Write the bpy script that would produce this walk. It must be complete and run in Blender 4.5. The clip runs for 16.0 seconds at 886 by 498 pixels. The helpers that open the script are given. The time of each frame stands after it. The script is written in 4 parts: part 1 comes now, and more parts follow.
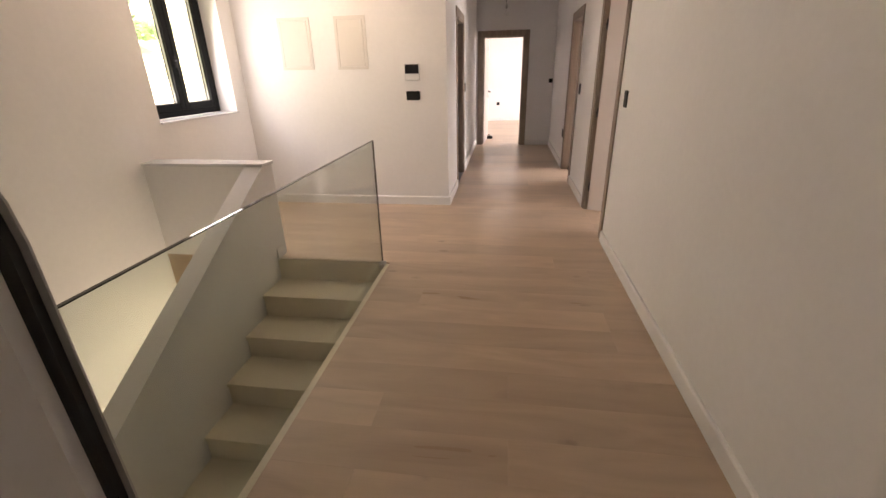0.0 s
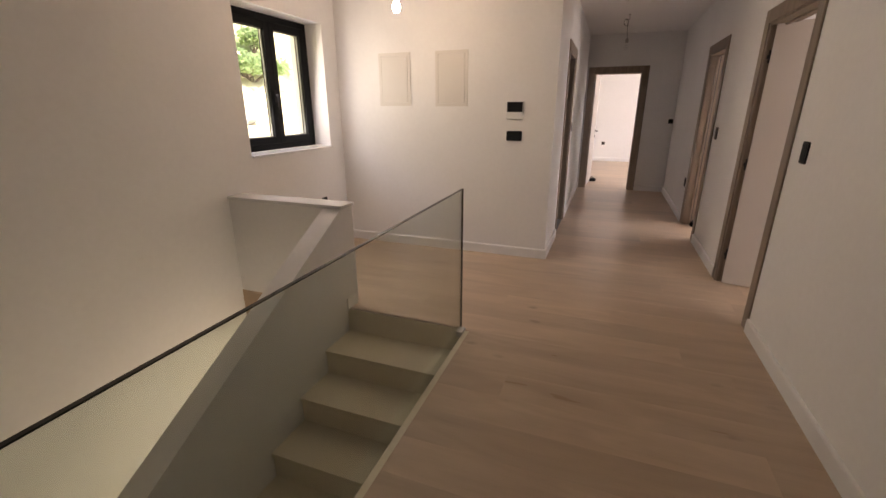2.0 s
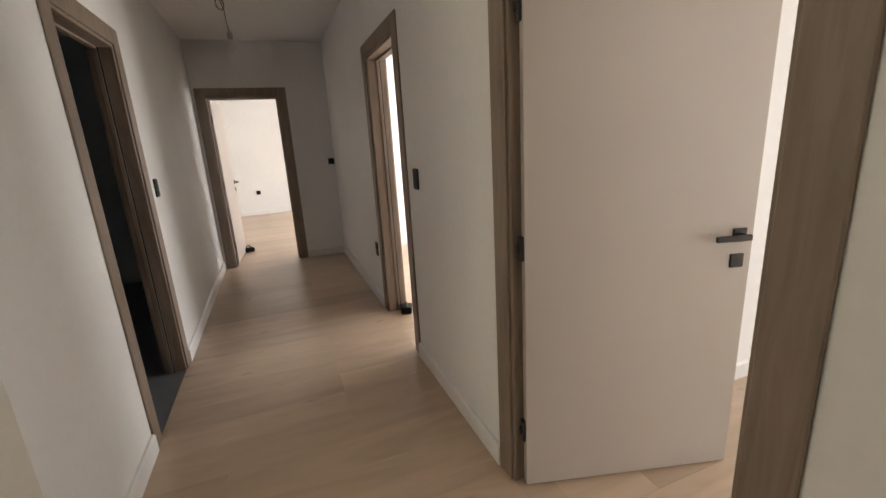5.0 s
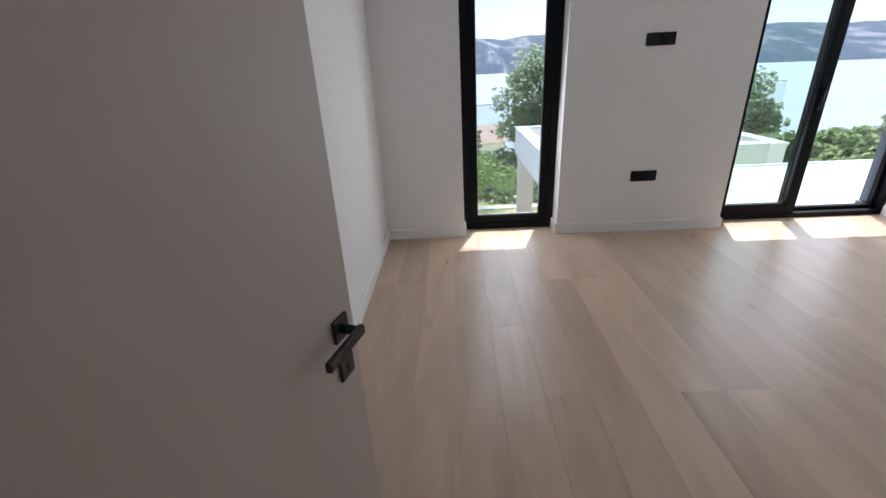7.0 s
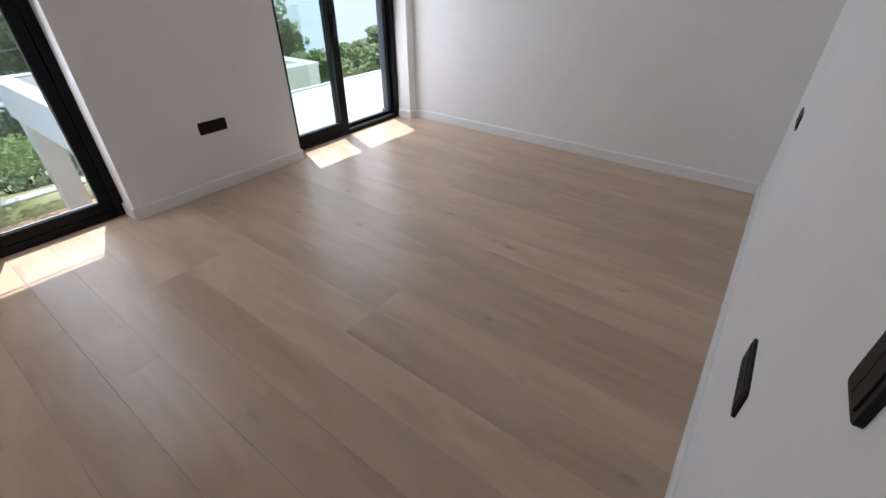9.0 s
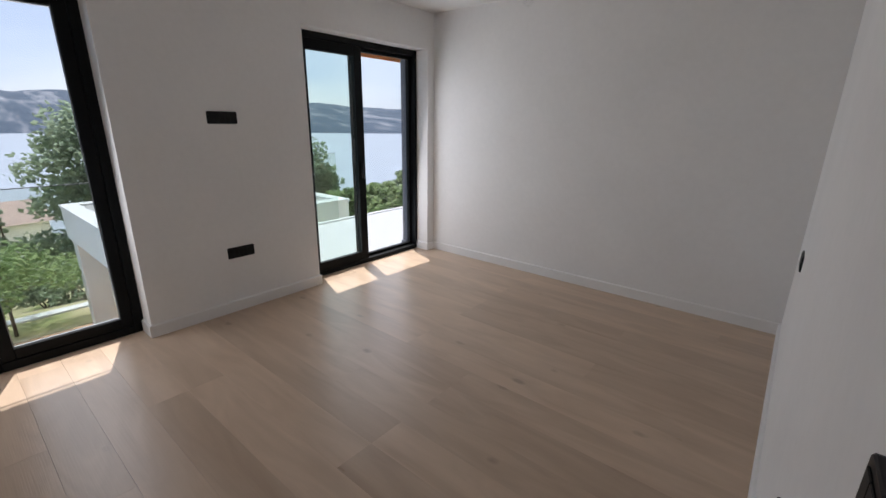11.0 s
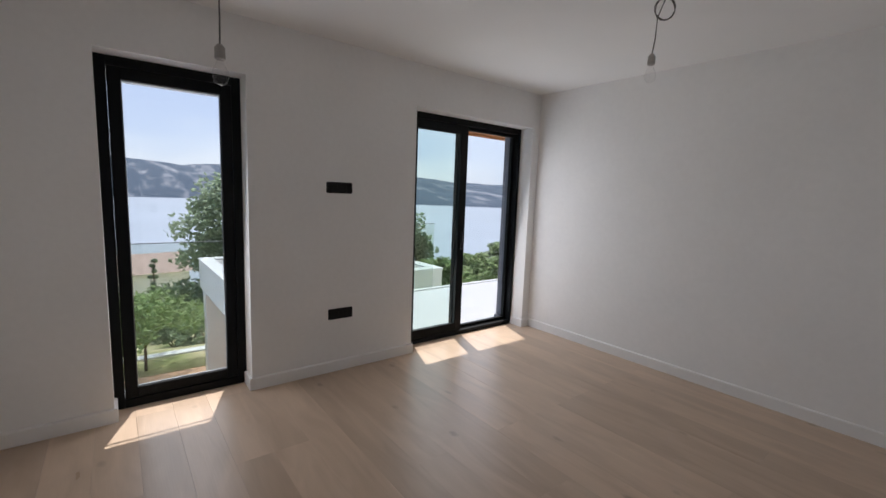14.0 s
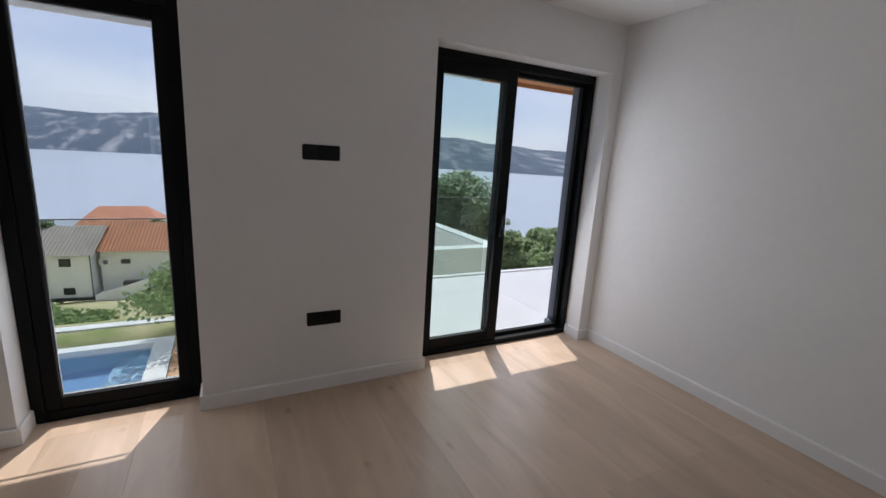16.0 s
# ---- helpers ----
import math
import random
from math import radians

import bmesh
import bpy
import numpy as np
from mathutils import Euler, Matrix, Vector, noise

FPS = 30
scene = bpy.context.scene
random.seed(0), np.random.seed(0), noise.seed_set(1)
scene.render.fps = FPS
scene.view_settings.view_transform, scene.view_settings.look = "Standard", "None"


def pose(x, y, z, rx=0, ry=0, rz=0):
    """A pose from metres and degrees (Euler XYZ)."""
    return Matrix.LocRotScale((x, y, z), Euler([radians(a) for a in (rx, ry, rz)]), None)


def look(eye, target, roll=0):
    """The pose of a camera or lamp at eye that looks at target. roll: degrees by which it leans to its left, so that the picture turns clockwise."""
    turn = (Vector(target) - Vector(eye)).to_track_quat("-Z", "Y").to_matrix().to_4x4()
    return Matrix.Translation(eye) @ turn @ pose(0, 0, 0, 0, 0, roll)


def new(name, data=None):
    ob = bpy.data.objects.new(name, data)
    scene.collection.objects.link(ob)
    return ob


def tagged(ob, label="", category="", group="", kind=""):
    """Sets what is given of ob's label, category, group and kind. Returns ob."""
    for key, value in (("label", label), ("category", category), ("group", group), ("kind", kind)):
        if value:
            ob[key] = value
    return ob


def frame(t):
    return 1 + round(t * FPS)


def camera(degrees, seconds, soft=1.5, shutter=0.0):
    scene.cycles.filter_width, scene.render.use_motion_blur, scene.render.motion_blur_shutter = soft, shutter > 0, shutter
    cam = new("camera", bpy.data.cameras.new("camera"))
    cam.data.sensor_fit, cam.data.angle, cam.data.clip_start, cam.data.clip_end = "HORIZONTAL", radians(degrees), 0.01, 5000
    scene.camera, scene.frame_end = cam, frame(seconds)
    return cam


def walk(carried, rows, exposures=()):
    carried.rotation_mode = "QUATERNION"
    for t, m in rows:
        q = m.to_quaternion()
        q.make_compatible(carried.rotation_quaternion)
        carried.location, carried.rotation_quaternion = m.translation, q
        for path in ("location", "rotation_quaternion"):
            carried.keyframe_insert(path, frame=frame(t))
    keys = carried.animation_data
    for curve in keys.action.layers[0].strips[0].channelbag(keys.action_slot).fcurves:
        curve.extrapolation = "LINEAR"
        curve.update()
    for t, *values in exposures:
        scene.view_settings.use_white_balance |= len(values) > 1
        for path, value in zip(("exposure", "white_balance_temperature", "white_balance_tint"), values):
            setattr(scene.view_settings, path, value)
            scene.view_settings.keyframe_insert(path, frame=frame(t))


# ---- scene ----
cam = camera(92.5, 16.0)
PATH = [
    (0, (-0.87, -3.908, 1.411), (-1.144, -2.082, 0.641), -1.3),
    (0.5, (-0.857, -3.805, 1.404), (-1.249, -2.0, 0.636), -1.1),
    (1, (-0.859, -3.768, 1.404), (-1.395, -1.987, 0.67), -1.2),
    (1.5, (-0.913, -3.633, 1.403), (-1.612, -1.885, 0.729), -1.0),
    (2, (-1.016, -3.352, 1.436), (-1.688, -1.576, 0.807), -0.2),
    (2.5, (-1.052, -2.986, 1.427), (-1.664, -1.166, 0.868), -0.6),
    (3, (-1.053, -2.547, 1.433), (-1.602, -0.695, 0.916), -0.4),
    (3.2, (-1.061, -2.35, 1.435), (-1.505, -0.459, 0.956), -0.2),
    (5.3, (-0.61, -0.357, 1.397), (0.294, 1.353, 0.886), -3.9),
    (5.5, (-0.521, -0.222, 1.399), (0.546, 1.385, 0.873), -4.0),
    (5.7, (-0.491, -0.118, 1.356), (0.785, 1.319, 0.803), -3.6),
    (6, (-0.307, 0.042, 1.404), (1.238, 1.147, 0.777), -3.1),
    (6.5, (-0.209, 0.166, 1.491), (1.573, 0.7, 0.757), -2.6),
    (7, (0.068, 0.178, 1.488), (1.9, 0.246, 0.689), -2.9),
    (7.5, (0.222, 0.176, 1.503), (1.883, -0.31, 0.501), -1.7),
    (8, (0.322, 0.153, 1.542), (1.689, -0.824, 0.458), -1.5),
    (8.5, (0.352, 0.113, 1.536), (1.431, -1.146, 0.417), 0.1),
    (8.7, (0.343, 0.092, 1.545), (1.342, -1.22, 0.414), 0.0),
    (10.8, (0.318, 0.108, 1.579), (1.479, -1.384, 0.927), 0.6),
    (11, (0.259, 0.078, 1.57), (1.482, -1.397, 1.0), 0.7),
    (11.5, (0.258, 0.081, 1.58), (1.565, -1.374, 1.163), 1.0),
    (12, (0.247, 0.077, 1.587), (1.621, -1.346, 1.291), 0.9),
    (12.5, (0.249, 0.097, 1.583), (1.658, -1.304, 1.353), 1.0),
    (13, (0.244, 0.088, 1.583), (1.717, -1.247, 1.36), 0.4),
    (13.5, (0.288, 0.085, 1.564), (1.809, -1.191, 1.323), 1.0),
    (14, (0.394, 0.044, 1.559), (1.96, -1.175, 1.307), 2.1),
    (14.5, (0.589, -0.132, 1.573), (2.168, -1.325, 1.287), 2.8),
    (15, (0.773, -0.332, 1.551), (2.373, -1.494, 1.254), 3.7),
    (15.5, (0.973, -0.591, 1.596), (2.625, -1.666, 1.259), 3.5),
    (16, (1.035, -0.913, 1.598), (2.768, -1.819, 1.18), 3.4),
]
walk(cam, [(t, look(eye, target, roll)) for t, eye, target, roll in PATH],
     exposures=[(0, 3.55, 7250, 22), (1.0, 3.08, 7350, 23), (2.0, 2.88, 7350, 23), (2.5, 2.58, 7450, 22), (3.2, 2.25, 7450, 20), (5.3, 2.95, 6750, 10), (5.7, 2.6, 6350, 10), (6.3, 1.88, 6050, 11), (7.0, 1.43, 6000, 11), (8.0, 1.34, 5950, 12),
                (8.7, 1.32, 6050, 12), (10.8, 0.9, 6350, 13), (12.5, 0.8, 6350, 13), (14.0, 0.8, 6350, 13), (15.0, 0.66, 6350, 13), (16, 0.52, 6250, 14)])

# ---- light ----
SUN_EL, SUN_AZ = 55.0, -20.3          # degrees; azimuth from +x towards +y
world = bpy.data.worlds.new("sky")
scene.world = world
world.use_nodes = True
wn = world.node_tree
wn.nodes.clear()
w_out = wn.nodes.new("ShaderNodeOutputWorld")
w_bg = wn.nodes.new("ShaderNodeBackground")
w_sky = wn.nodes.new("ShaderNodeTexSky")
w_sky.sky_type = "NISHITA"
w_sky.sun_disc = False
w_sky.sun_elevation = radians(SUN_EL)
w_sky.sun_rotation = radians(90 - SUN_AZ)
w_sky.dust_density = 0.45
w_sky.air_density = 1.0
w_bg.inputs[1].default_value = 0.11
# thin bright overcast veil with soft clouds over the clear sky
w_tc = wn.nodes.new("ShaderNodeTexCoord")
w_map = wn.nodes.new("ShaderNodeMapping")
w_map.inputs["Scale"].default_value = (1.0, 1.0, 3.2)
w_noise = wn.nodes.new("ShaderNodeTexNoise")
w_noise.inputs["Scale"].default_value, w_noise.inputs["Detail"].default_value = 2.6, 6
w_ramp = wn.nodes.new("ShaderNodeValToRGB")
w_ramp.color_ramp.elements[0].position, w_ramp.color_ramp.elements[0].color = 0.40, (3.7, 4.25, 5.5, 1)
w_ramp.color_ramp.elements[1].position, w_ramp.color_ramp.elements[1].color = 0.66, (5.2, 5.5, 6.1, 1)
w_mix = wn.nodes.new("ShaderNodeMixRGB")
w_mix.inputs[0].default_value = 0.8
wn.links.new(w_tc.outputs["Generated"], w_map.inputs["Vector"])
wn.links.new(w_map.outputs[0], w_noise.inputs["Vector"])
wn.links.new(w_noise.outputs["Fac"], w_ramp.inputs["Fac"])
wn.links.new(w_sky.outputs[0], w_mix.inputs[1])
wn.links.new(w_ramp.outputs[0], w_mix.inputs[2])
wn.links.new(w_mix.outputs[0], w_bg.inputs[0])
wn.links.new(w_bg.outputs[0], w_out.inputs[0])
sun_dir = Vector((math.cos(radians(SUN_EL)) * math.cos(radians(SUN_AZ)),
                  math.cos(radians(SUN_EL)) * math.sin(radians(SUN_AZ)), math.sin(radians(SUN_EL))))
sun_data = bpy.data.lights.new("sun", "SUN")
sun_data.energy, sun_data.angle, sun_data.color = 2.8, radians(0.5), (1.0, 0.95, 0.88)
sun = new("sun", sun_data)
sun.matrix_world = look(sun_dir * 50, (0, 0, 0))


def window_light(x, side, y0, y1, z0, z1, watts, colour=(0.97, 0.975, 1.0)):
    """Daylight of the sky in a window's opening: watts for each square metre of glass, thrown inwards and a little down."""
    data = bpy.data.lights.new("window_daylight", "AREA")
    data.shape = "RECTANGLE"
    data.size, data.size_y = y1 - y0, z1 - z0
    data.energy = watts * data.size * data.size_y
    data.color = colour
    ob = new("window_daylight", data)
    ym, zm = (y0 + y1) / 2, (z0 + z1) / 2
    ob.matrix_world = look((x, ym, zm), (x + side * 2.0, ym, zm - 0.35))


window_light(3.90, -1, -0.62, -0.05, 0.15, 2.2, 3.1)       # bedroom, fixed window
window_light(3.90, -1, -3.72, -2.35, 0.15, 2.2, 2.5)       # bedroom, terrace door
window_light(3.90, -1, 1.6, 4.1, 0.1, 2.25, 3.6)           # side bedroom
window_light(3.90, -1, 6.0, 9.1, 0.1, 2.25, 3.0)           # far bedroom
window_light(-3.90, 1, -0.45, 0.41, 1.20, 2.10, 1.8)      # stairwell
window_light(-3.95, 1, -0.5, 4.7, -2.85, -0.5, 2.9, (1.0, 0.94, 0.82))         # storey below


# ---- materials ----
def mat(name, base, rough=0.6, metal=0.0, var=0.0, scale=3.0, bump=0.0, bump_scale=60.0, spec=0.5, rand=0.0, stretch=(1, 1, 1), grain=0.0, grain_scale=40.0):
    """A principled surface with two scales of colour variation, a fine bump and an optional change from piece to piece."""
    m = bpy.data.materials.new(name)
    m.use_nodes = True
    nt = m.node_tree
    p = nt.nodes["Principled BSDF"]
    p.inputs["Roughness"].default_value = rough
    p.inputs["Metallic"].default_value = metal
    p.inputs["Specular IOR Level"].default_value = spec
    p.inputs["Base Color"].default_value = (*base, 1)
    if var or grain or rand or bump:
        mp = nt.nodes.new("ShaderNodeMapping")
        mp.inputs["Scale"].default_value = stretch
        geo = nt.nodes.new("ShaderNodeNewGeometry")
        nt.links.new(geo.outputs["Position"], mp.inputs["Vector"])
        value = None

        def noise_term(sc, amount, detail):
            n = nt.nodes.new("ShaderNodeTexNoise")
            n.inputs["Scale"].default_value, n.inputs["Detail"].default_value = sc, detail
            nt.links.new(mp.outputs[0], n.inputs["Vector"])
            r = nt.nodes.new("ShaderNodeMapRange")
            r.inputs["From Min"].default_value, r.inputs["From Max"].default_value = 0.3, 0.7
            r.inputs["To Min"].default_value, r.inputs["To Max"].default_value = 1 - amount, 1 + amount
            nt.links.new(n.outputs["Fac"], r.inputs["Value"])
            return r.outputs[0]

        terms = []
        if var:
            terms.append(noise_term(scale, var, 4))
        if grain:
            terms.append(noise_term(grain_scale, grain, 3))
        if rand:
            oi = nt.nodes.new("ShaderNodeObjectInfo")
            r = nt.nodes.new("ShaderNodeMapRange")
            r.inputs["To Min"].default_value, r.inputs["To Max"].default_value = 1 - rand, 1 + rand
            nt.links.new(oi.outputs["Random"], r.inputs["Value"])
            terms.append(r.outputs[0])
        for t in terms:
            if value is None:
                value = t
            else:
                mul = nt.nodes.new("ShaderNodeMath")
                mul.operation = "MULTIPLY"
                nt.links.new(value, mul.inputs[0])
                nt.links.new(t, mul.inputs[1])
                value = mul.outputs[0]
        if value is not None:
            vm = nt.nodes.new("ShaderNodeVectorMath")
            vm.operation = "SCALE"
            vm.inputs[0].default_value = base
            nt.links.new(value, vm.inputs["Scale"])
            nt.links.new(vm.outputs[0], p.inputs["Base Color"])
        if bump:
            n = nt.nodes.new("ShaderNodeTexNoise")
            n.inputs["Scale"].default_value, n.inputs["Detail"].default_value = bump_scale, 4
            nt.links.new(mp.outputs[0], n.inputs["Vector"])
            b = nt.nodes.new("ShaderNodeBump")
            b.inputs["Strength"].default_value, b.inputs["Distance"].default_value = bump, 0.01
            nt.links.new(n.outputs["Fac"], b.inputs["Height"])
            nt.links.new(b.outputs[0], p.inputs["Normal"])
    return m


def two_tone(name, a, b, scale, lo=0.45, hi=0.6, rough=0.9, bump=0.0, stretch=(1, 1, 1), detail=8):
    """Two colours mixed by noise: rock and scrub, dry and green grass."""
    m = mat(name, a, rough)
    nt = m.node_tree
    p = nt.nodes["Principled BSDF"]
    p.inputs["Specular IOR Level"].default_value = 0.15
    geo = nt.nodes.new("ShaderNodeNewGeometry")
    mp = nt.nodes.new("ShaderNodeMapping")
    mp.inputs["Scale"].default_value = stretch
    n = nt.nodes.new("ShaderNodeTexNoise")
    n.inputs["Scale"].default_value, n.inputs["Detail"].default_value, n.inputs["Roughness"].default_value = scale, detail, 0.65
    ramp = nt.nodes.new("ShaderNodeValToRGB")
    ramp.color_ramp.elements[0].position, ramp.color_ramp.elements[0].color = lo, (*a, 1)
    ramp.color_ramp.elements[1].position, ramp.color_ramp.elements[1].color = hi, (*b, 1)
    nt.links.new(geo.outputs["Position"], mp.inputs["Vector"])
    nt.links.new(mp.outputs[0], n.inputs["Vector"])
    nt.links.new(n.outputs["Fac"], ramp.inputs["Fac"])
    nt.links.new(ramp.outputs[0], p.inputs["Base Color"])
    if bump:
        bp = nt.nodes.new("ShaderNodeBump")
        bp.inputs["Strength"].default_value, bp.inputs["Distance"].default_value = bump, 1.0
        nt.links.new(n.outputs["Fac"], bp.inputs["Height"])
        nt.links.new(bp.outputs[0], p.inputs["Normal"])
    return m


def glass_mat(name, tint, gloss_rough=0.0):
    m = bpy.data.materials.new(name)
    m.use_nodes = True
    nt = m.node_tree
    nt.nodes.clear()
    out = nt.nodes.new("ShaderNodeOutputMaterial")
    mix = nt.nodes.new("ShaderNodeMixShader")
    tr = nt.nodes.new("ShaderNodeBsdfTransparent")
    gl = nt.nodes.new("ShaderNodeBsdfGlossy")
    fr = nt.nodes.new("ShaderNodeLayerWeight")
    pw = nt.nodes.new("ShaderNodeMath")
    pw.operation = "POWER"
    pw.inputs[1].default_value = 4.0
    ma = nt.nodes.new("ShaderNodeMath")
    ma.operation = "MULTIPLY_ADD"
    ma.inputs[1].default_value, ma.inputs[2].default_value = 0.7, 0.03
    tr.inputs[0].default_value = (*tint, 1)
    gl.inputs["Roughness"].default_value = gloss_rough
    fr.inputs[0].default_value = 0.5
    nt.links.new(fr.outputs["Facing"], pw.inputs[0])
    nt.links.new(pw.outputs[0], ma.inputs[0])
    nt.links.new(ma.outputs[0], mix.inputs[0])
    nt.links.new(tr.outputs[0], mix.inputs[1])
    nt.links.new(gl.outputs[0], mix.inputs[2])
    nt.links.new(mix.outputs[0], out.inputs[0])
    return m


def wood_mat(name, base, dark, rough, along="x", rand=0.0, ring=9.0, knots=False, soft=False):
    """Straight-grained wood: long stretched noise mixed between two colours, with pores and a shift from piece to piece."""
    m = mat(name, base, rough)
    nt = m.node_tree
    p = nt.nodes["Principled BSDF"]
    geo = nt.nodes.new("ShaderNodeNewGeometry")
    oi = nt.nodes.new("ShaderNodeObjectInfo")
    off = nt.nodes.new("ShaderNodeVectorMath")
    off.operation = "ADD"
    sc = nt.nodes.new("ShaderNodeMath")
    sc.operation = "MULTIPLY"
    sc.inputs[1].default_value = 37.0
    nt.links.new(oi.outputs["Random"], sc.inputs[0])
    nt.links.new(geo.outputs["Position"], off.inputs[0])
    nt.links.new(sc.outputs[0], off.inputs[1])
    mp = nt.nodes.new("ShaderNodeMapping")
    mp.inputs["Scale"].default_value = {"x": (0.8, 3.8, 3.8), "z": (8, 8, 0.8)}[along]
    nt.links.new(off.outputs[0], mp.inputs["Vector"])
    n1 = nt.nodes.new("ShaderNodeTexNoise")
    n1.inputs["Scale"].default_value, n1.inputs["Detail"].default_value, n1.inputs["Distortion"].default_value = ring * (0.22 if soft else 0.35), (2.5 if soft else 6), 0.9
    mp2 = nt.nodes.new("ShaderNodeMapping")
    mp2.inputs["Scale"].default_value = {"x": (4, 160, 160), "z": (160, 160, 4)}[along]
    nt.links.new(off.outputs[0], mp2.inputs["Vector"])
    n2 = nt.nodes.new("ShaderNodeTexNoise")
    n2.inputs["Scale"].default_value, n2.inputs["Detail"].default_value = 1.0, 3
    nt.links.new(mp.outputs[0], n1.inputs["Vector"])
    nt.links.new(mp2.outputs[0], n2.inputs["Vector"])
    ramp = nt.nodes.new("ShaderNodeValToRGB")
    ramp.color_ramp.elements[0].position, ramp.color_ramp.elements[0].color = (0.22 if soft else 0.3), (*dark, 1)
    ramp.color_ramp.elements[1].position, ramp.color_ramp.elements[1].color = (0.72 if soft else 0.62), (*base, 1)
    nt.links.new(n1.outputs["Fac"], ramp.inputs["Fac"])
    r2 = nt.nodes.new("ShaderNodeMapRange")
    r2.inputs["From Min"].default_value, r2.inputs["From Max"].default_value = 0.3, 0.7
    r2.inputs["To Min"].default_value, r2.inputs["To Max"].default_value = (0.98, 1.015) if soft else (0.965, 1.025)
    nt.links.new(n2.outputs["Fac"], r2.inputs["Value"])
    r3 = nt.nodes.new("ShaderNodeMapRange")
    r3.inputs["To Min"].default_value, r3.inputs["To Max"].default_value = 1 - rand, 1 + rand
    nt.links.new(oi.outputs["Random"], r3.inputs["Value"])
    mul = nt.nodes.new("ShaderNodeMath")
    mul.operation = "MULTIPLY"
    nt.links.new(r2.outputs[0], mul.inputs[0])
    nt.links.new(r3.outputs[0], mul.inputs[1])
    vm = nt.nodes.new("ShaderNodeVectorMath")
    vm.operation = "SCALE"
    nt.links.new(ramp.outputs[0], vm.inputs[0])
    nt.links.new(mul.outputs[0], vm.inputs["Scale"])
    colour = vm.outputs[0]
    if knots:
        mk = nt.nodes.new("ShaderNodeMapping")
        mk.inputs["Scale"].default_value = (2.2, 4.6, 1.0)
        nt.links.new(off.outputs[0], mk.inputs["Vector"])
        wob = nt.nodes.new("ShaderNodeTexNoise")
        wob.inputs["Scale"].default_value = 14.0
        nt.links.new(off.outputs[0], wob.inputs["Vector"])
        vo = nt.nodes.new("ShaderNodeTexVoronoi")
        vo.inputs["Scale"].default_value = 1.0
        nt.links.new(mk.outputs[0], vo.inputs["Vector"])
        sm = nt.nodes.new("ShaderNodeMath")
        sm.operation = "MULTIPLY_ADD"
        sm.inputs[1].default_value = 0.16
        nt.links.new(wob.outputs["Fac"], sm.inputs[0])
        nt.links.new(vo.outputs["Distance"], sm.inputs[2])
        kr = nt.nodes.new("ShaderNodeMapRange")
        kr.inputs["From Min"].default_value, kr.inputs["From Max"].default_value = 0.11, 0.20
        kr.inputs["To Min"].default_value, kr.inputs["To Max"].default_value = 0.72, 1.0
        nt.links.new(sm.outputs[0], kr.inputs["Value"])
        kv = nt.nodes.new("ShaderNodeVectorMath")
        kv.operation = "SCALE"
        nt.links.new(colour, kv.inputs[0])
        nt.links.new(kr.outputs[0], kv.inputs["Scale"])
        colour = kv.outputs[0]
    nt.links.new(colour, p.inputs["Base Color"])
    b = nt.nodes.new("ShaderNodeBump")
    b.inputs["Strength"].default_value, b.inputs["Distance"].default_value = 0.12, 0.004
    nt.links.new(n2.outputs["Fac"], b.inputs["Height"])
    nt.links.new(b.outputs[0], p.inputs["Normal"])
    rr = nt.nodes.new("ShaderNodeMapRange")
    rr.inputs["To Min"].default_value, rr.inputs["To Max"].default_value = rough - 0.08, rough + 0.1
    nt.links.new(n1.outputs["Fac"], rr.inputs["Value"])
    nt.links.new(rr.outputs[0], p.inputs["Roughness"])
    return m


WALL = mat("white_wall_paint", (0.875, 0.865, 0.85), 0.75, var=0.025, scale=1.3, bump=0.05, bump_scale=180, grain=0.012, grain_scale=25)
CEIL = mat("ceiling_paint", (0.86, 0.85, 0.84), 0.85, var=0.02, scale=1.0, bump=0.04, bump_scale=180)
BASE = mat("baseboard_lacquer", (0.87, 0.86, 0.845), 0.4, var=0.02, scale=5)
OAK = wood_mat("oiled_oak_plank", (0.62, 0.47, 0.345), (0.475, 0.35, 0.25), 0.31, "x", 0.095, knots=True, soft=True)
SUBFLOOR = mat("floor_joint", (0.47, 0.36, 0.26), 0.9, var=0.1)
CASING = wood_mat("grey_brown_oak_veneer", (0.29, 0.225, 0.175), (0.20, 0.152, 0.115), 0.5, "z")
LEAF = mat("beige_door_laminate", (0.515, 0.455, 0.405), 0.45, var=0.02, scale=2, bump=0.02, bump_scale=300)
SEAL = mat("black_rubber_seal", (0.015, 0.014, 0.013), 0.6)
BLACK = mat("black_plastic", (0.009, 0.009, 0.010), 0.45, spec=0.25)
BLACK_SOFT = mat("black_soft_plastic", (0.011, 0.011, 0.011), 0.55, spec=0.25)
HANDLE = mat("black_metal", (0.035, 0.033, 0.032), 0.38, metal=0.4)
STEEL = mat("steel", (0.55, 0.54, 0.52), 0.3, metal=1.0)
FRAME = mat("anthracite_window_frame", (0.0050, 0.0062, 0.0070), 0.55, var=0.08, scale=8, spec=0.15)
GUIDE = mat("blue_grey_shutter_guide", (0.13, 0.145, 0.175), 0.55, var=0.08, scale=6)
GASKET = mat("grey_glazing_edge", (0.30, 0.31, 0.32), 0.4, metal=0.5)
STONE = mat("cream_stone", (0.74, 0.68, 0.53), 0.42, var=0.06, scale=3, grain=0.03, grain_scale=30, bump=0.04, bump_scale=90)
SILL = mat("white_stone_sill", (0.80, 0.80, 0.80), 0.12, var=0.03, scale=6)
PANE = glass_mat("window_glass", (0.89, 0.90, 0.91))
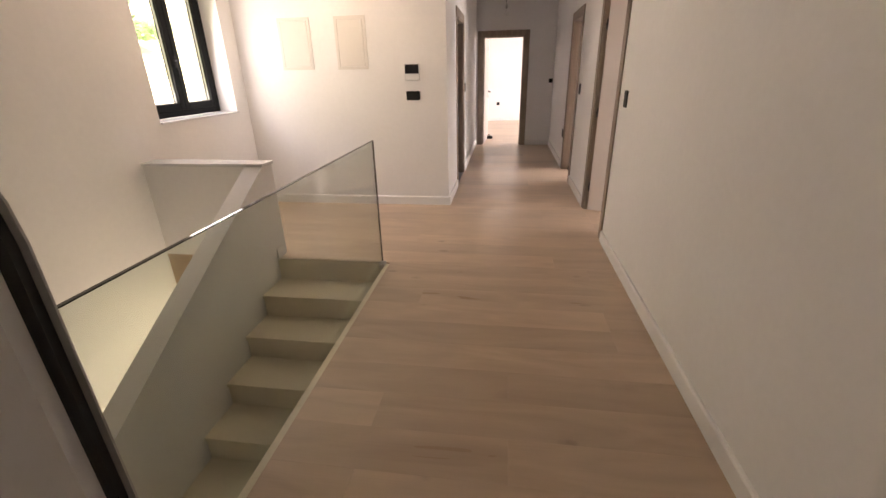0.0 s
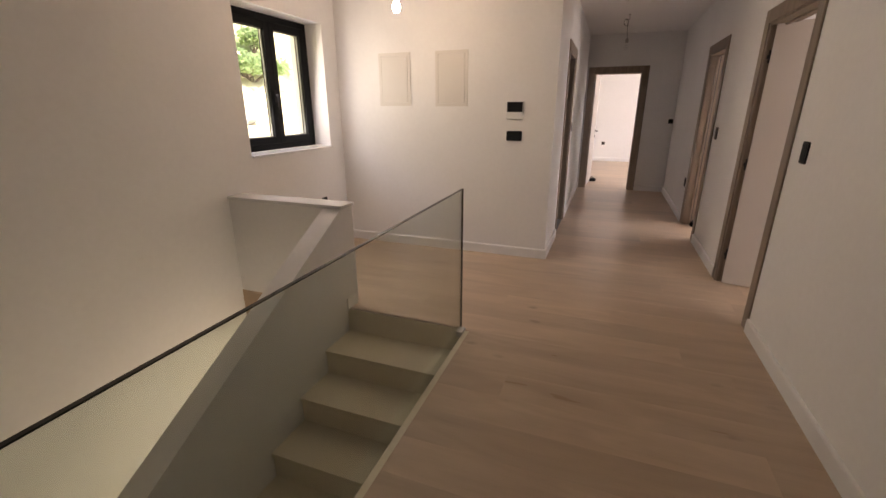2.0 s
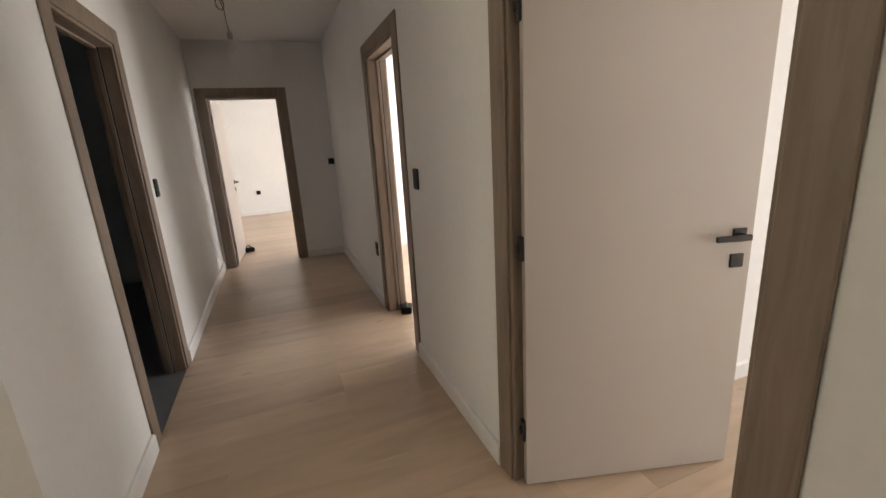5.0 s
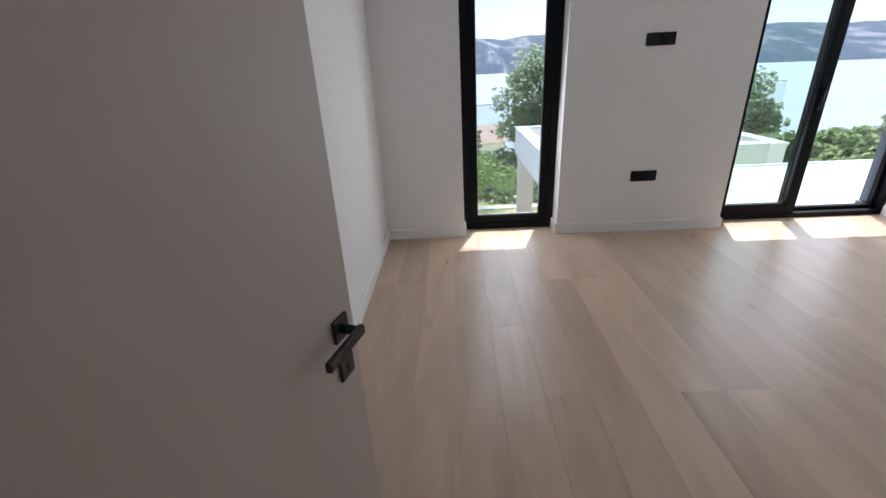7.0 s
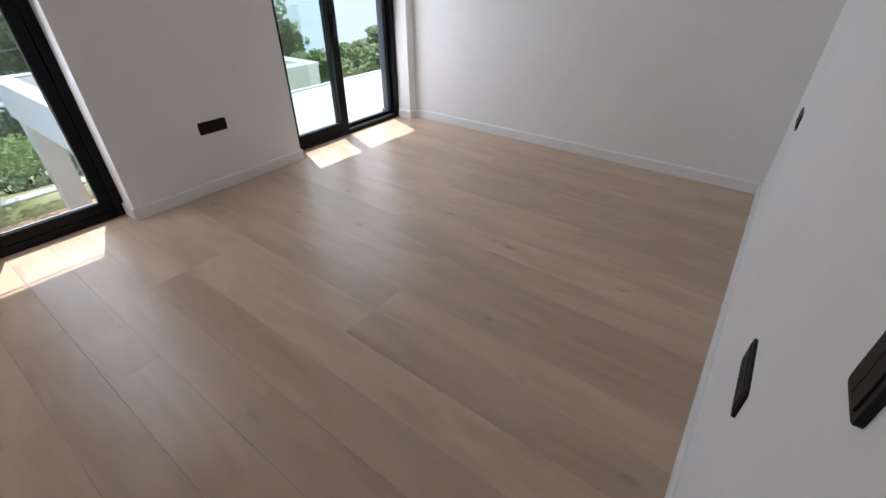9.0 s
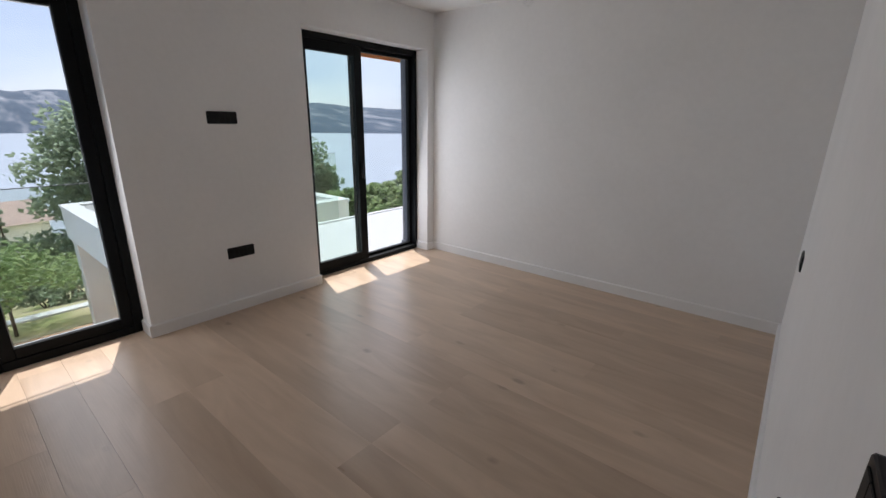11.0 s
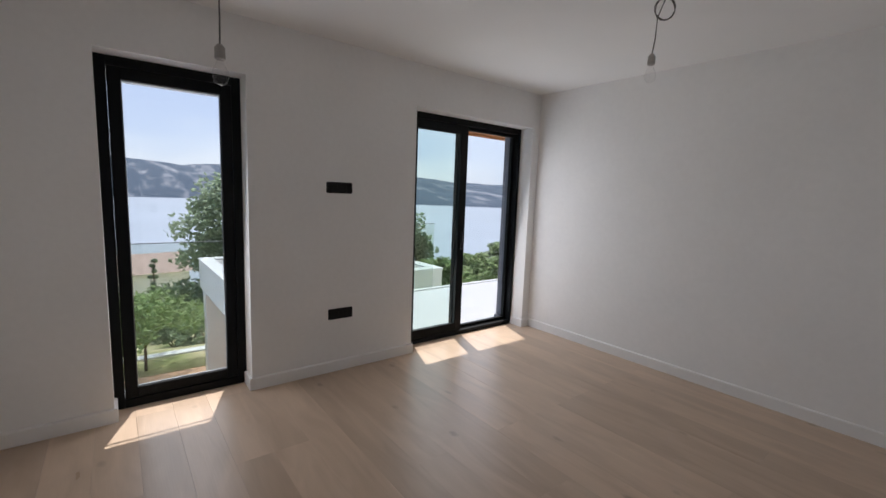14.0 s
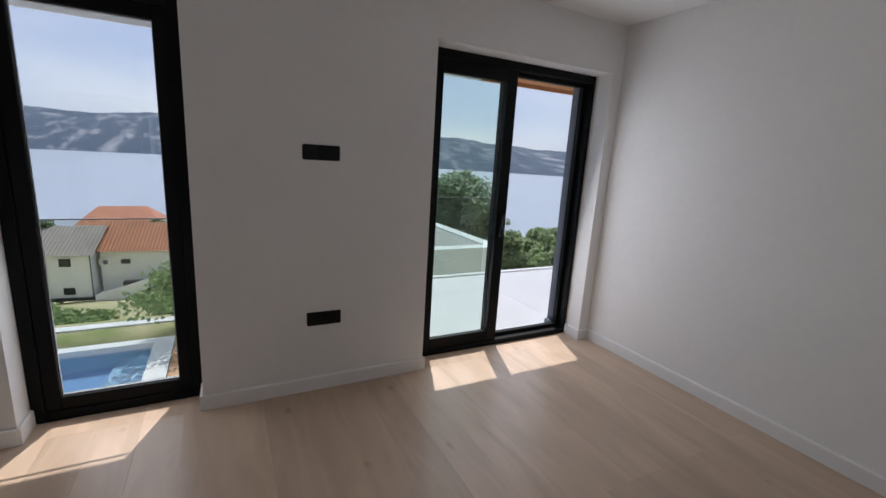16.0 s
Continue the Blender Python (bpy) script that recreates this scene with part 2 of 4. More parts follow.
PANE_SLIDE = glass_mat("sliding_door_glass", (0.79, 0.855, 0.83))
PANE_LEFT = glass_mat("stair_window_glass", (0.89, 0.90, 0.90))
RAIL_GLASS = glass_mat("balustrade_glass", (0.90, 0.925, 0.895))
RAIL_EDGE = mat("glass_edge", (0.03, 0.035, 0.03), 0.06)
PANEL = mat("white_panel_lacquer", (0.76, 0.73, 0.68), 0.45, var=0.02)
CABLE = mat("grey_cable", (0.12, 0.115, 0.11), 0.6)
SOCKET = mat("grey_lamp_holder", (0.42, 0.41, 0.39), 0.5)
BULB_GLASS = glass_mat("clear_bulb_glass", (0.985, 0.985, 0.985))
WHITE_PL = mat("white_plastic", (0.78, 0.78, 0.77), 0.4)
GREY_TILE = mat("grey_tile", (0.16, 0.165, 0.17), 0.35, var=0.1, scale=2)
BLUE_GREY = mat("grey_blue_tile", (0.30, 0.33, 0.36), 0.4, var=0.08, scale=2)
RENDER_W = mat("white_render", (0.78, 0.78, 0.76), 0.9, var=0.05, scale=2, bump=0.06, bump_scale=60)
HOUSE_W = mat("white_house_render", (0.90, 0.91, 0.92), 0.9, var=0.04, scale=0.6)
RENDER_G = mat("grey_render", (0.36, 0.37, 0.36), 0.9, var=0.08, scale=2, bump=0.06, bump_scale=60)
TERRACE = mat("white_terrace_tile", (0.62, 0.63, 0.645), 0.5, var=0.04, scale=2)
COPING = mat("white_metal_coping", (0.78, 0.79, 0.80), 0.4, var=0.03)
GRAVEL = two_tone("grey_gravel", (0.30, 0.30, 0.30), (0.5, 0.5, 0.49), 30, 0.4, 0.6)
DECK = wood_mat("orange_deck_board", (0.62, 0.36, 0.20), (0.50, 0.27, 0.14), 0.6, "x", 0.1)
SOFFIT = wood_mat("orange_soffit_board", (0.56, 0.25, 0.09), (0.44, 0.18, 0.06), 0.5, "x", 0.1)
POOL = mat("pool_tile", (0.30, 0.50, 0.72), 0.3, var=0.05)
POOL_WATER = glass_mat("pool_water", (0.62, 0.80, 0.93))
LAWN = two_tone("lawn", (0.20, 0.21, 0.07), (0.40, 0.30, 0.13), 2.2, 0.28, 0.55)
EARTH = two_tone("dry_grass_slope", (0.20, 0.25, 0.09), (0.56, 0.49, 0.32), 0.35, 0.36, 0.58)
SEA = mat("sea_water", (0.33, 0.385, 0.44), 0.4, var=0.1, scale=0.01, bump=0.03, bump_scale=0.5)
# scrub and rock colours shifted to blue grey: distance haze painted in
HAZY_HILL = two_tone("hazed_rocky_hill", (0.085, 0.118, 0.16), (0.37, 0.385, 0.41), 0.022, 0.51, 0.70, bump=0.2, stretch=(0.28, 1, 1.0), detail=10)
PINE = mat("pine_needles", (0.20, 0.255, 0.17), 0.8, var=0.35, scale=0.9, grain=0.25, grain_scale=6, spec=0.2)
BUSH = mat("shrub_leaves", (0.21, 0.305, 0.135), 0.75, var=0.35, scale=0.8, grain=0.25, grain_scale=6, spec=0.2)
for leafy, tint in ((PINE, (0.40, 0.50, 0.36)), (BUSH, (0.42, 0.53, 0.27))):
    # thin leaves let part of the sunlight through
    nt = leafy.node_tree
    tl = nt.nodes.new("ShaderNodeBsdfTranslucent")
    tl.inputs[0].default_value = (*tint, 1)
    mx = nt.nodes.new("ShaderNodeMixShader")
    mx.inputs[0].default_value = 0.55
    nt.links.new(nt.nodes["Principled BSDF"].outputs[0], mx.inputs[1])
    nt.links.new(tl.outputs[0], mx.inputs[2])
    nt.links.new(mx.outputs[0], nt.nodes["Material Output"].inputs[0])
BARK = mat("bark", (0.13, 0.095, 0.07), 0.95, var=0.2, scale=4, bump=0.3, bump_scale=15)
TILE_ROOF = mat("orange_clay_tile", (0.46, 0.20, 0.11), 0.8, var=0.15, scale=0.8, grain=0.12, grain_scale=5)
PINK_ROOF = mat("faded_pink_tile", (0.50, 0.37, 0.32), 0.85, var=0.12, scale=0.8, grain=0.1, grain_scale=5)
GREY_ROOF = mat("grey_brown_tile", (0.33, 0.30, 0.27), 0.85, var=0.12, scale=0.8, grain=0.1, grain_scale=5)
# far window panes and small dark parts, also the painted shade below the outer stair
DARK_GLASS_SHADE = mat("dark_window_and_shade", (0.03, 0.035, 0.04), 0.1)

LIT = bpy.data.materials.new("lit_bulb")
LIT.use_nodes = True
lp = LIT.node_tree.nodes["Principled BSDF"]
lp.inputs["Base Color"].default_value = (1, 0.8, 0.55, 1)
lp.inputs["Emission Color"].default_value = (1.0, 0.78, 0.56, 1)
lp.inputs["Emission Strength"].default_value = 24


# ---- mesh helpers ----
def box(bm, x0, y0, z0, x1, y1, z1, bevel=0.0, segments=1):
    v = [bm.verts.new(c) for c in ((x0, y0, z0), (x1, y0, z0), (x1, y1, z0), (x0, y1, z0),
                                   (x0, y0, z1), (x1, y0, z1), (x1, y1, z1), (x0, y1, z1))]
    fs = [bm.faces.new([v[i] for i in q]) for q in ((3, 2, 1, 0), (4, 5, 6, 7), (0, 1, 5, 4), (1, 2, 6, 5), (2, 3, 7, 6), (3, 0, 4, 7))]
    if bevel:
        es = list({e for f in fs for e in f.edges})
        bmesh.ops.bevel(bm, geom=es, offset=bevel, segments=segments, affect="EDGES", profile=0.5)
    return bm


def bx(*args, **kw):
    return box(bmesh.new(), *args, **kw)


def cyl(bm, p0, p1, r0, r1=None, n=16, caps=True):
    """A tapered round bar from p0 to p1."""
    r1 = r0 if r1 is None else r1
    p0, p1 = Vector(p0), Vector(p1)
    q = (p1 - p0).to_track_quat("Z", "Y")
    rings = []
    for p, r in ((p0, r0), (p1, r1)):
        rings.append([bm.verts.new(p + q @ Vector((r * math.cos(a), r * math.sin(a), 0))) for a in [2 * math.pi * i / n for i in range(n)]])
    for i in range(n):
        f = bm.faces.new((rings[0][i], rings[0][(i + 1) % n], rings[1][(i + 1) % n], rings[1][i]))
        f.smooth = True
    if caps:
        bm.faces.new(rings[0][::-1])
        bm.faces.new(rings[1])
    return bm


def lathe(bm, profile, centre, n=20):
    """A turned body from (radius, height) pairs."""
    rings = []
    for r, z in profile:
        rings.append([bm.verts.new((centre[0] + r * math.cos(2 * math.pi * i / n), centre[1] + r * math.sin(2 * math.pi * i / n), centre[2] + z)) for i in range(n)])
    for a, b in zip(rings, rings[1:]):
        for i in range(n):
            f = bm.faces.new((a[i], a[(i + 1) % n], b[(i + 1) % n], b[i]))
            f.smooth = True
    bm.faces.new(rings[0][::-1])
    bm.faces.new(rings[-1])
    return bm


def tube(bm, points, r, n=8):
    """A round cable through points."""
    pts = [Vector(p) for p in points]
    rings = []
    for i, p in enumerate(pts):
        d = (pts[min(i + 1, len(pts) - 1)] - pts[max(i - 1, 0)]).normalized()
        q = d.to_track_quat("Z", "Y")
        rings.append([bm.verts.new(p + q @ Vector((r * math.cos(2 * math.pi * k / n), r * math.sin(2 * math.pi * k / n), 0))) for k in range(n)])
    for a, b in zip(rings, rings[1:]):
        for i in range(n):
            f = bm.faces.new((a[i], a[(i + 1) % n], b[(i + 1) % n], b[i]))
            f.smooth = True
    bm.faces.new(rings[0][::-1])
    bm.faces.new(rings[-1])
    return bm


def to_mesh(name, bm, material):
    bmesh.ops.recalc_face_normals(bm, faces=bm.faces)
    me = bpy.data.meshes.new(name)
    bm.to_mesh(me)
    bm.free()
    me.materials.append(material)
    return me


def part(name, bm, material, parent, label=""):
    ob = new(name, to_mesh(name, bm, material))
    ob.parent = parent
    if label:
        ob["label"] = label
    return ob


def thing(name, label, category, at=(0, 0, 0), group="", kind="", turn=0):
    ob = new(name)
    ob.empty_display_size = 0.1
    ob.matrix_world = pose(*at, 0, 0, turn)
    return tagged(ob, label, category, group, kind)


def solid(name, bm, material, label, category="", group="", kind="structure"):
    return tagged(new(name, to_mesh(name, bm, material)), label, category, group, kind)


# ---- plan ----
ROOM_X0, ROOM_X1, ROOM_Y0, ROOM_Y1, ROOM_H = 0.145, 3.757, -3.94, 0.82, 2.745
HALL_L, HALL_END, FACE_Y, STAIR_WALL, HALL_BACK, HALL_H = -1.488, 5.115, 0.762, -3.75, -5.3, 2.62
OUT_X = 4.17
TOP = 2.95


def wall(name, axis, c0, c1, a0, a1, z0, z1, openings, label, material=None):
    """A wall across `axis` from c0 to c1 thick, running a0..a1, with openings (from, to, bottom, top) cut through."""
    bm = bmesh.new()

    def put(s0, s1, b, t):
        if s1 - s0 > 1e-4 and t - b > 1e-4:
            if axis == "x":
                box(bm, c0, s0, b, c1, s1, t)
            else:
                box(bm, s0, c0, b, s1, c1, t)
    at = a0
    for o0, o1, b, t in sorted(openings):
        put(at, o0, z0, z1)
        put(o0, o1, z0, b)
        put(o0, o1, t, z1)
        at = o1
    put(at, a1, z0, z1)
    return solid(name, bm, material or WALL, label)


D_TOP = 2.025
D1, D2, DE, DL = (-0.165, 0.715), (1.990, 2.775), (-1.368, -0.572), (1.69, 2.48)
W1, W2 = (-0.742, 0.105), (-3.825, -2.212)
W_TOP = 2.362

wall("wall_hall_right", "x", 0, ROOM_X0, HALL_BACK, HALL_END, -0.3, TOP, [(*D1, -0.02, D_TOP), (*D2, -0.02, D_TOP)], "white painted partition wall between hall and bedrooms")
wall("wall_window", "x", ROOM_X1, OUT_X, -4.4, 10.2, -3.1, TOP,
     [(*W1, -0.02, W_TOP), (*W2, -0.02, W_TOP), (1.5, 4.2, -0.02, W_TOP), (5.9, 9.2, -0.02, W_TOP)], "white painted outer wall with tall windows")
wall("wall_bedroom_south", "y", ROOM_Y0 - 0.3, ROOM_Y0, ROOM_X0, ROOM_X1, -0.3, TOP, [], "plain white painted bedroom wall")
wall("wall_bedroom_north", "y", ROOM_Y1, 0.95, ROOM_X0, ROOM_X1, -0.3, TOP, [], "plain white painted bedroom wall")
wall("wall_hall_facing", "y", FACE_Y, 0.90, STAIR_WALL, HALL_L, -0.3, TOP, [], "white painted wall facing the stairs with two hatches")
wall("wall_hall_left", "x", HALL_L - 0.12, HALL_L, 0.90, HALL_END, -0.3, TOP, [(*DL, -0.02, D_TOP)], "white painted hall wall with a bathroom doorway")
wall("wall_hall_end", "y", HALL_END, 5.255, STAIR_WALL, ROOM_X1, -0.3, TOP, [(*DE, -0.02, D_TOP)], "white painted wall at the hall's end")
SW = (-0.575, 0.535, 1.052, 2.225)
wall("wall_stairwell", "x", -4.14, STAIR_WALL, HALL_BACK - 0.3, 10.2, -0.3, TOP, [SW], "white painted outer stairwell wall with a window")
wall("wall_stairwell_lower", "x", -4.14, STAIR_WALL, HALL_BACK - 0.3, 10.2, -3.1, -0.3, [(-0.6, 4.8, -2.95, -0.40)], "white painted wall of the storey below with a wide window")
wall("wall_hall_back", "y", HALL_BACK - 0.3, HALL_BACK, STAIR_WALL, ROOM_X1, -3.1, TOP, [], "plain white wall closing the landing")
wall("wall_end_room", "y", 9.78, 10.2, STAIR_WALL, ROOM_X1, -0.3, TOP, [], "bright white painted wall of the far bedroom")
wall("wall_end_room_side", "x", -2.6, -2.48, 5.255, 9.78, -0.3, TOP, [], "plain white painted side wall of the far bedroom")
wall("wall_bath_back", "x", -3.2, -3.08, 0.90, HALL_END, -0.3, TOP, [], "blue grey tiled bathroom wall", BLUE_GREY)

# ceilings and roof slab
solid("ceiling_bedroom", bx(ROOM_X0, ROOM_Y0, ROOM_H, ROOM_X1, ROOM_Y1, TOP), CEIL, "matt white plaster ceiling of the bedroom")
solid("ceiling_hall", bx(STAIR_WALL, HALL_BACK, HALL_H, 0, FACE_Y, TOP), CEIL, "matt white plaster ceiling over the stairs")
solid("ceiling_corridor", bx(HALL_L, FACE_Y, HALL_H, 0, HALL_END, TOP), CEIL, "matt white plaster ceiling of the corridor")
solid("ceiling_bathroom", bx(-3.08, 0.90, HALL_H, HALL_L - 0.12, HALL_END, TOP), CEIL, "white bathroom ceiling")
solid("ceiling_side_bedroom", bx(ROOM_X0, 0.95, ROOM_H, ROOM_X1, HALL_END, TOP), CEIL, "white ceiling of the side bedroom")
solid("ceiling_end_room", bx(-2.48, 5.255, ROOM_H, ROOM_X1, 9.78, TOP), CEIL, "white ceiling of the far bedroom")
solid("roof_slab", bx(-4.5, -5.9, TOP, OUT_X, 10.5, 3.2), RENDER_W, "white flat roof slab of the house")

# ---- floors ----
STAIR_X0, STAIR_X1, STAIR_TOP = -2.72, -1.795, -0.885
VOID_Y0, VOID_X1 = -3.60, -1.757
floor_bm = bmesh.new()
box(floor_bm, VOID_X1, HALL_BACK, -0.3, 0, FACE_Y, -0.016)
box(floor_bm, STAIR_WALL, STAIR_TOP, -0.3, VOID_X1, FACE_Y, -0.016)
box(floor_bm, STAIR_WALL, HALL_BACK, -0.3, VOID_X1, VOID_Y0, -0.016)
box(floor_bm, HALL_L, FACE_Y, -0.3, 0, HALL_END, -0.016)
floor_hall = solid("floor_hall", floor_bm, SUBFLOOR, "oak plank floor of the landing and corridor", "floor")
floor_bm = bx(ROOM_X0, ROOM_Y0, -0.3, ROOM_X1, ROOM_Y1, -0.016)
box(floor_bm, 0, D1[0], -0.3, ROOM_X0, D1[1], -0.016)
box(floor_bm, ROOM_X1, W1[0], -0.3, OUT_X - 0.2, W1[1], -0.016)
box(floor_bm, ROOM_X1, W2[0], -0.3, OUT_X - 0.2, W2[1], -0.016)
floor_bedroom = solid("floor_bedroom", floor_bm, SUBFLOOR, "pale oiled oak plank floor of the bedroom", "floor")
floor_bm = bx(ROOM_X0, 0.95, -0.3, ROOM_X1, HALL_END, -0.016)
box(floor_bm, 0, D2[0], -0.3, ROOM_X0, D2[1], -0.016)
floor_side = solid("floor_side_bedroom", floor_bm, SUBFLOOR, "oak plank floor of the side bedroom", "floor")
floor_bm = bx(-2.48, 5.255, -0.3, ROOM_X1, 9.78, -0.016)
box(floor_bm, DE[0], HALL_END, -0.3, DE[1], 5.255, -0.016)
floor_end = solid("floor_end_room", floor_bm, SUBFLOOR, "oak plank floor of the far bedroom", "floor")
bath_bm = bx(-3.08, 0.90, -0.3, HALL_L - 0.12, HALL_END, -0.004)
box(bath_bm, HALL_L - 0.12, DL[0], -0.3, HALL_L, DL[1], -0.004)
solid("floor_bathroom", bath_bm, GREY_TILE, "dark grey tiled bathroom floor", "floor")


# ---- baseboards ----
def baseboard(axis, c, side, a0, a1, h=0.095):
    """A white skirting along a wall face at c; side: the way it stands out."""
    t = 0.018
    bm = bmesh.new()
    prof = [(0, 0.0), (t, 0.0), (t, h - 0.008), (t - 0.006, h), (0, h)]
    ends = []
    for a in (a0, a1):
        ends.append([bm.verts.new((c + side * p, a, z) if axis == "x" else (a, c + side * p, z)) for p, z in prof])
    n = len(prof)
    for i in range(n):
        bm.faces.new((ends[0][i], ends[0][(i + 1) % n], ends[1][(i + 1) % n], ends[1][i]))
    bm.faces.new(ends[0])
    bm.faces.new(ends[1][::-1])
    return solid("baseboard", bm, BASE, "white lacquered skirting board along the wall", "baseboard")


CW = 0.088   # casing width
baseboard("x", 0, -1, HALL_BACK, D1[0] - CW)
baseboard("x", 0, -1, D1[1] + CW, D2[0] - CW)
baseboard("x", 0, -1, D2[1] + CW, HALL_END)
baseboard("y", HALL_END, -1, DE[1] + CW, -0.014)
baseboard("x", HALL_L, 1, FACE_Y, DL[0] - CW)
baseboard("x", HALL_L, 1, DL[1] + CW, HALL_END)
baseboard("y", FACE_Y, -1, STAIR_WALL + 0.014, HALL_L + 0.014)
baseboard("x", STAIR_WALL, 1, -0.74, FACE_Y)
baseboard("x", ROOM_X0, 1, ROOM_Y0, D1[0] - CW)
baseboard("y", ROOM_Y0, 1, ROOM_X0 + 0.014, ROOM_X1)
baseboard("y", ROOM_Y1, -1, ROOM_X0, ROOM_X1 - 0.014)
baseboard("x", ROOM_X1, -1, W1[1] + 0.0, ROOM_Y1)
baseboard("x", ROOM_X1, -1, W2[1], W1[0])
baseboard("x", ROOM_X1, -1, ROOM_Y0 + 0.014, W2[0])
baseboard("y", W1[0], 1, ROOM_X1 - 0.014, 3.925)
baseboard("y", W2[0], 1, ROOM_X1 - 0.014, 3.925)
baseboard("y", W1[1], -1, ROOM_X1 - 0.014, 3.925)
baseboard("y", W2[1], -1, ROOM_X1 - 0.014, 3.925)
baseboard("y", 9.78, -1, -2.48, ROOM_X1)
baseboard("x", -2.48, 1, 5.255, 9.78)


# ---- stairs ----
stair = thing("staircase", "cream stone stairs going down between white walls", "stairs", (0, 0, 0), kind="structure")
RISE, RUN = 0.181, 0.300
for i in range(1, 8):
    z = -RISE * i
    y1 = STAIR_TOP - RUN * (i - 1)
    y0 = y1 - RUN if i < 7 else HALL_BACK
    x0 = STAIR_X0 if i < 7 else STAIR_WALL
    part("tread", bx(x0 if i < 7 else STAIR_X0, y0 - 0.02 if i < 7 else -3.9, z - 0.03, STAIR_X1, y1, z, bevel=0.003), STONE, stair)
    part("riser", bx(x0 if i < 7 else STAIR_X0, y1 - 0.004, z - 0.001, STAIR_X1, y1 + 0.02, z + RISE - (0.03 if i > 1 else 0.0)), STONE, stair)
z_land = -RISE * 7
part("landing", bx(STAIR_WALL, -3.9, z_land - 0.18, STAIR_X1, STAIR_TOP - 6 * RUN, z_land - 0.031), STONE, stair)
part("landing_slab", bx(STAIR_WALL, -3.9, z_land - 0.031, STAIR_X0, STAIR_TOP - 6 * RUN, z_land), STONE, stair)
for i in range(1, 9):
    z = z_land - RISE * i
    y0 = STAIR_TOP - 6 * RUN + RUN * (i - 1)
    part("tread", bx(STAIR_WALL, y0, z - 0.03, -2.865, y0 + RUN + 0.02, z, bevel=0.003), STONE, stair)
    part("riser", bx(STAIR_WALL, y0 - 0.02, z - 0.001, -2.865, y0, z + RISE - 0.03), STONE, stair)
# soffit that carries the upper flight
bm = bmesh.new()
ya, yb = STAIR_TOP + 0.0, STAIR_TOP - 6 * RUN
prof = [(ya, -0.30), (yb, z_land - 0.18), (yb, z_land - 0.035), (ya, -RISE - 0.035)]
q = [[bm.verts.new((x, y, z)) for y, z in prof] for x in (STAIR_X0, STAIR_X1)]
bm.faces.new(q[0][::-1])
bm.faces.new(q[1])
for i in range(4):
    bm.faces.new((q[0][i], q[0][(i + 1) % 4], q[1][(i + 1) % 4], q[1][i]))
part("flight_slab", bm, WALL, stair)
# top step edging and stringer strip beside the floor
part("stringer", bx(STAIR_X1, VOID_Y0, -0.31, VOID_X1, STAIR_TOP, -0.006, bevel=0.004), STONE, stair)
part("skirt", bx(STAIR_X0, STAIR_TOP - 0.01, -0.01, STAIR_X0 + 0.014, STAIR_TOP + 0.12, 0.085, bevel=0.003), BASE, stair)
solid("wall_stair_side", bx(STAIR_X1, VOID_Y0, -3.1, STAIR_X1 + 0.07, STAIR_TOP, -0.312), WALL, "white wall under the landing's edge")
solid("wall_stair_near", bx(STAIR_WALL, -3.98, -3.1, STAIR_X1, -3.9, -0.30), WALL, "white wall at the stair's half landing")
solid("floor_lower", bx(STAIR_WALL, HALL_BACK, -3.2, 0, FACE_Y, -3.1), STONE, "cream stone floor of the storey below", "floor")
wall("wall_lower", "y", 5.0, 5.1, STAIR_WALL, ROOM_X1, -3.1, -0.3, [(-3.5, -0.2, -2.9, -0.5)], "white wall of the storey below with a wide opening")
solid("floor_lower_hall", bx(STAIR_WALL, FACE_Y, -3.2, 0, 5.0, -3.1), STONE, "cream stone floor of the storey below", "floor")

# parapet with its sloping half wall
PAR_Z, PAR_Y0, PAR_Y1, SLOPE = 0.778, -0.88, -0.735, 0.578
bm = bmesh.new()
box(bm, STAIR_WALL, PAR_Y0, -0.30, STAIR_X0, PAR_Y1, PAR_Z - 0.012)
yb = -2.69
zb = PAR_Z - 0.012 - SLOPE * (PAR_Y0 - yb)
prof = [(PAR_Y0, PAR_Z - 0.012), (yb, zb), (yb, z_land), (PAR_Y0, -1.0)]
q = [[bm.verts.new((x, y, z)) for y, z in prof] for x in (-2.865, STAIR_X0)]
bm.faces.new(q[0][::-1])
bm.faces.new(q[1])
for i in range(4):
    bm.faces.new((q[0][i], q[0][(i + 1) % 4], q[1][(i + 1) % 4], q[1][i]))
parapet = solid("parapet", bm, WALL, "white half wall sloping down beside the stairs", "parapet")
part("cap", bx(STAIR_WALL, PAR_Y0 - 0.012, PAR_Z - 0.012, STAIR_X0 + 0.012, PAR_Y1 + 0.012, PAR_Z + 0.012, bevel=0.003), SILL, parapet, "glossy white stone cap")

# glass balustrade
rail = thing("glass_balustrade", "frameless glass balustrade standing beside the stairs", "balustrade", (-1.822, -0.876, 0), turn=0.4)
part("pane", bx(-0.006, -2.72, -0.165, 0.006, -0.002, 0.963), RAIL_GLASS, rail)
part("top_edge", bx(-0.0062, -2.72, 0.963, 0.0062, -0.002, 0.967), RAIL_EDGE, rail, "dark polished glass edge")
part("end_edge", bx(-0.0062, -0.0018, -0.02, 0.0062, 0.0, 0.967), RAIL_EDGE, rail, "dark polished glass edge")
part("clamp", bx(-0.012, -0.075, -0.03, 0.032, 0.006, 0.012, bevel=0.004), STEEL, rail, "small brushed steel glass clamp")


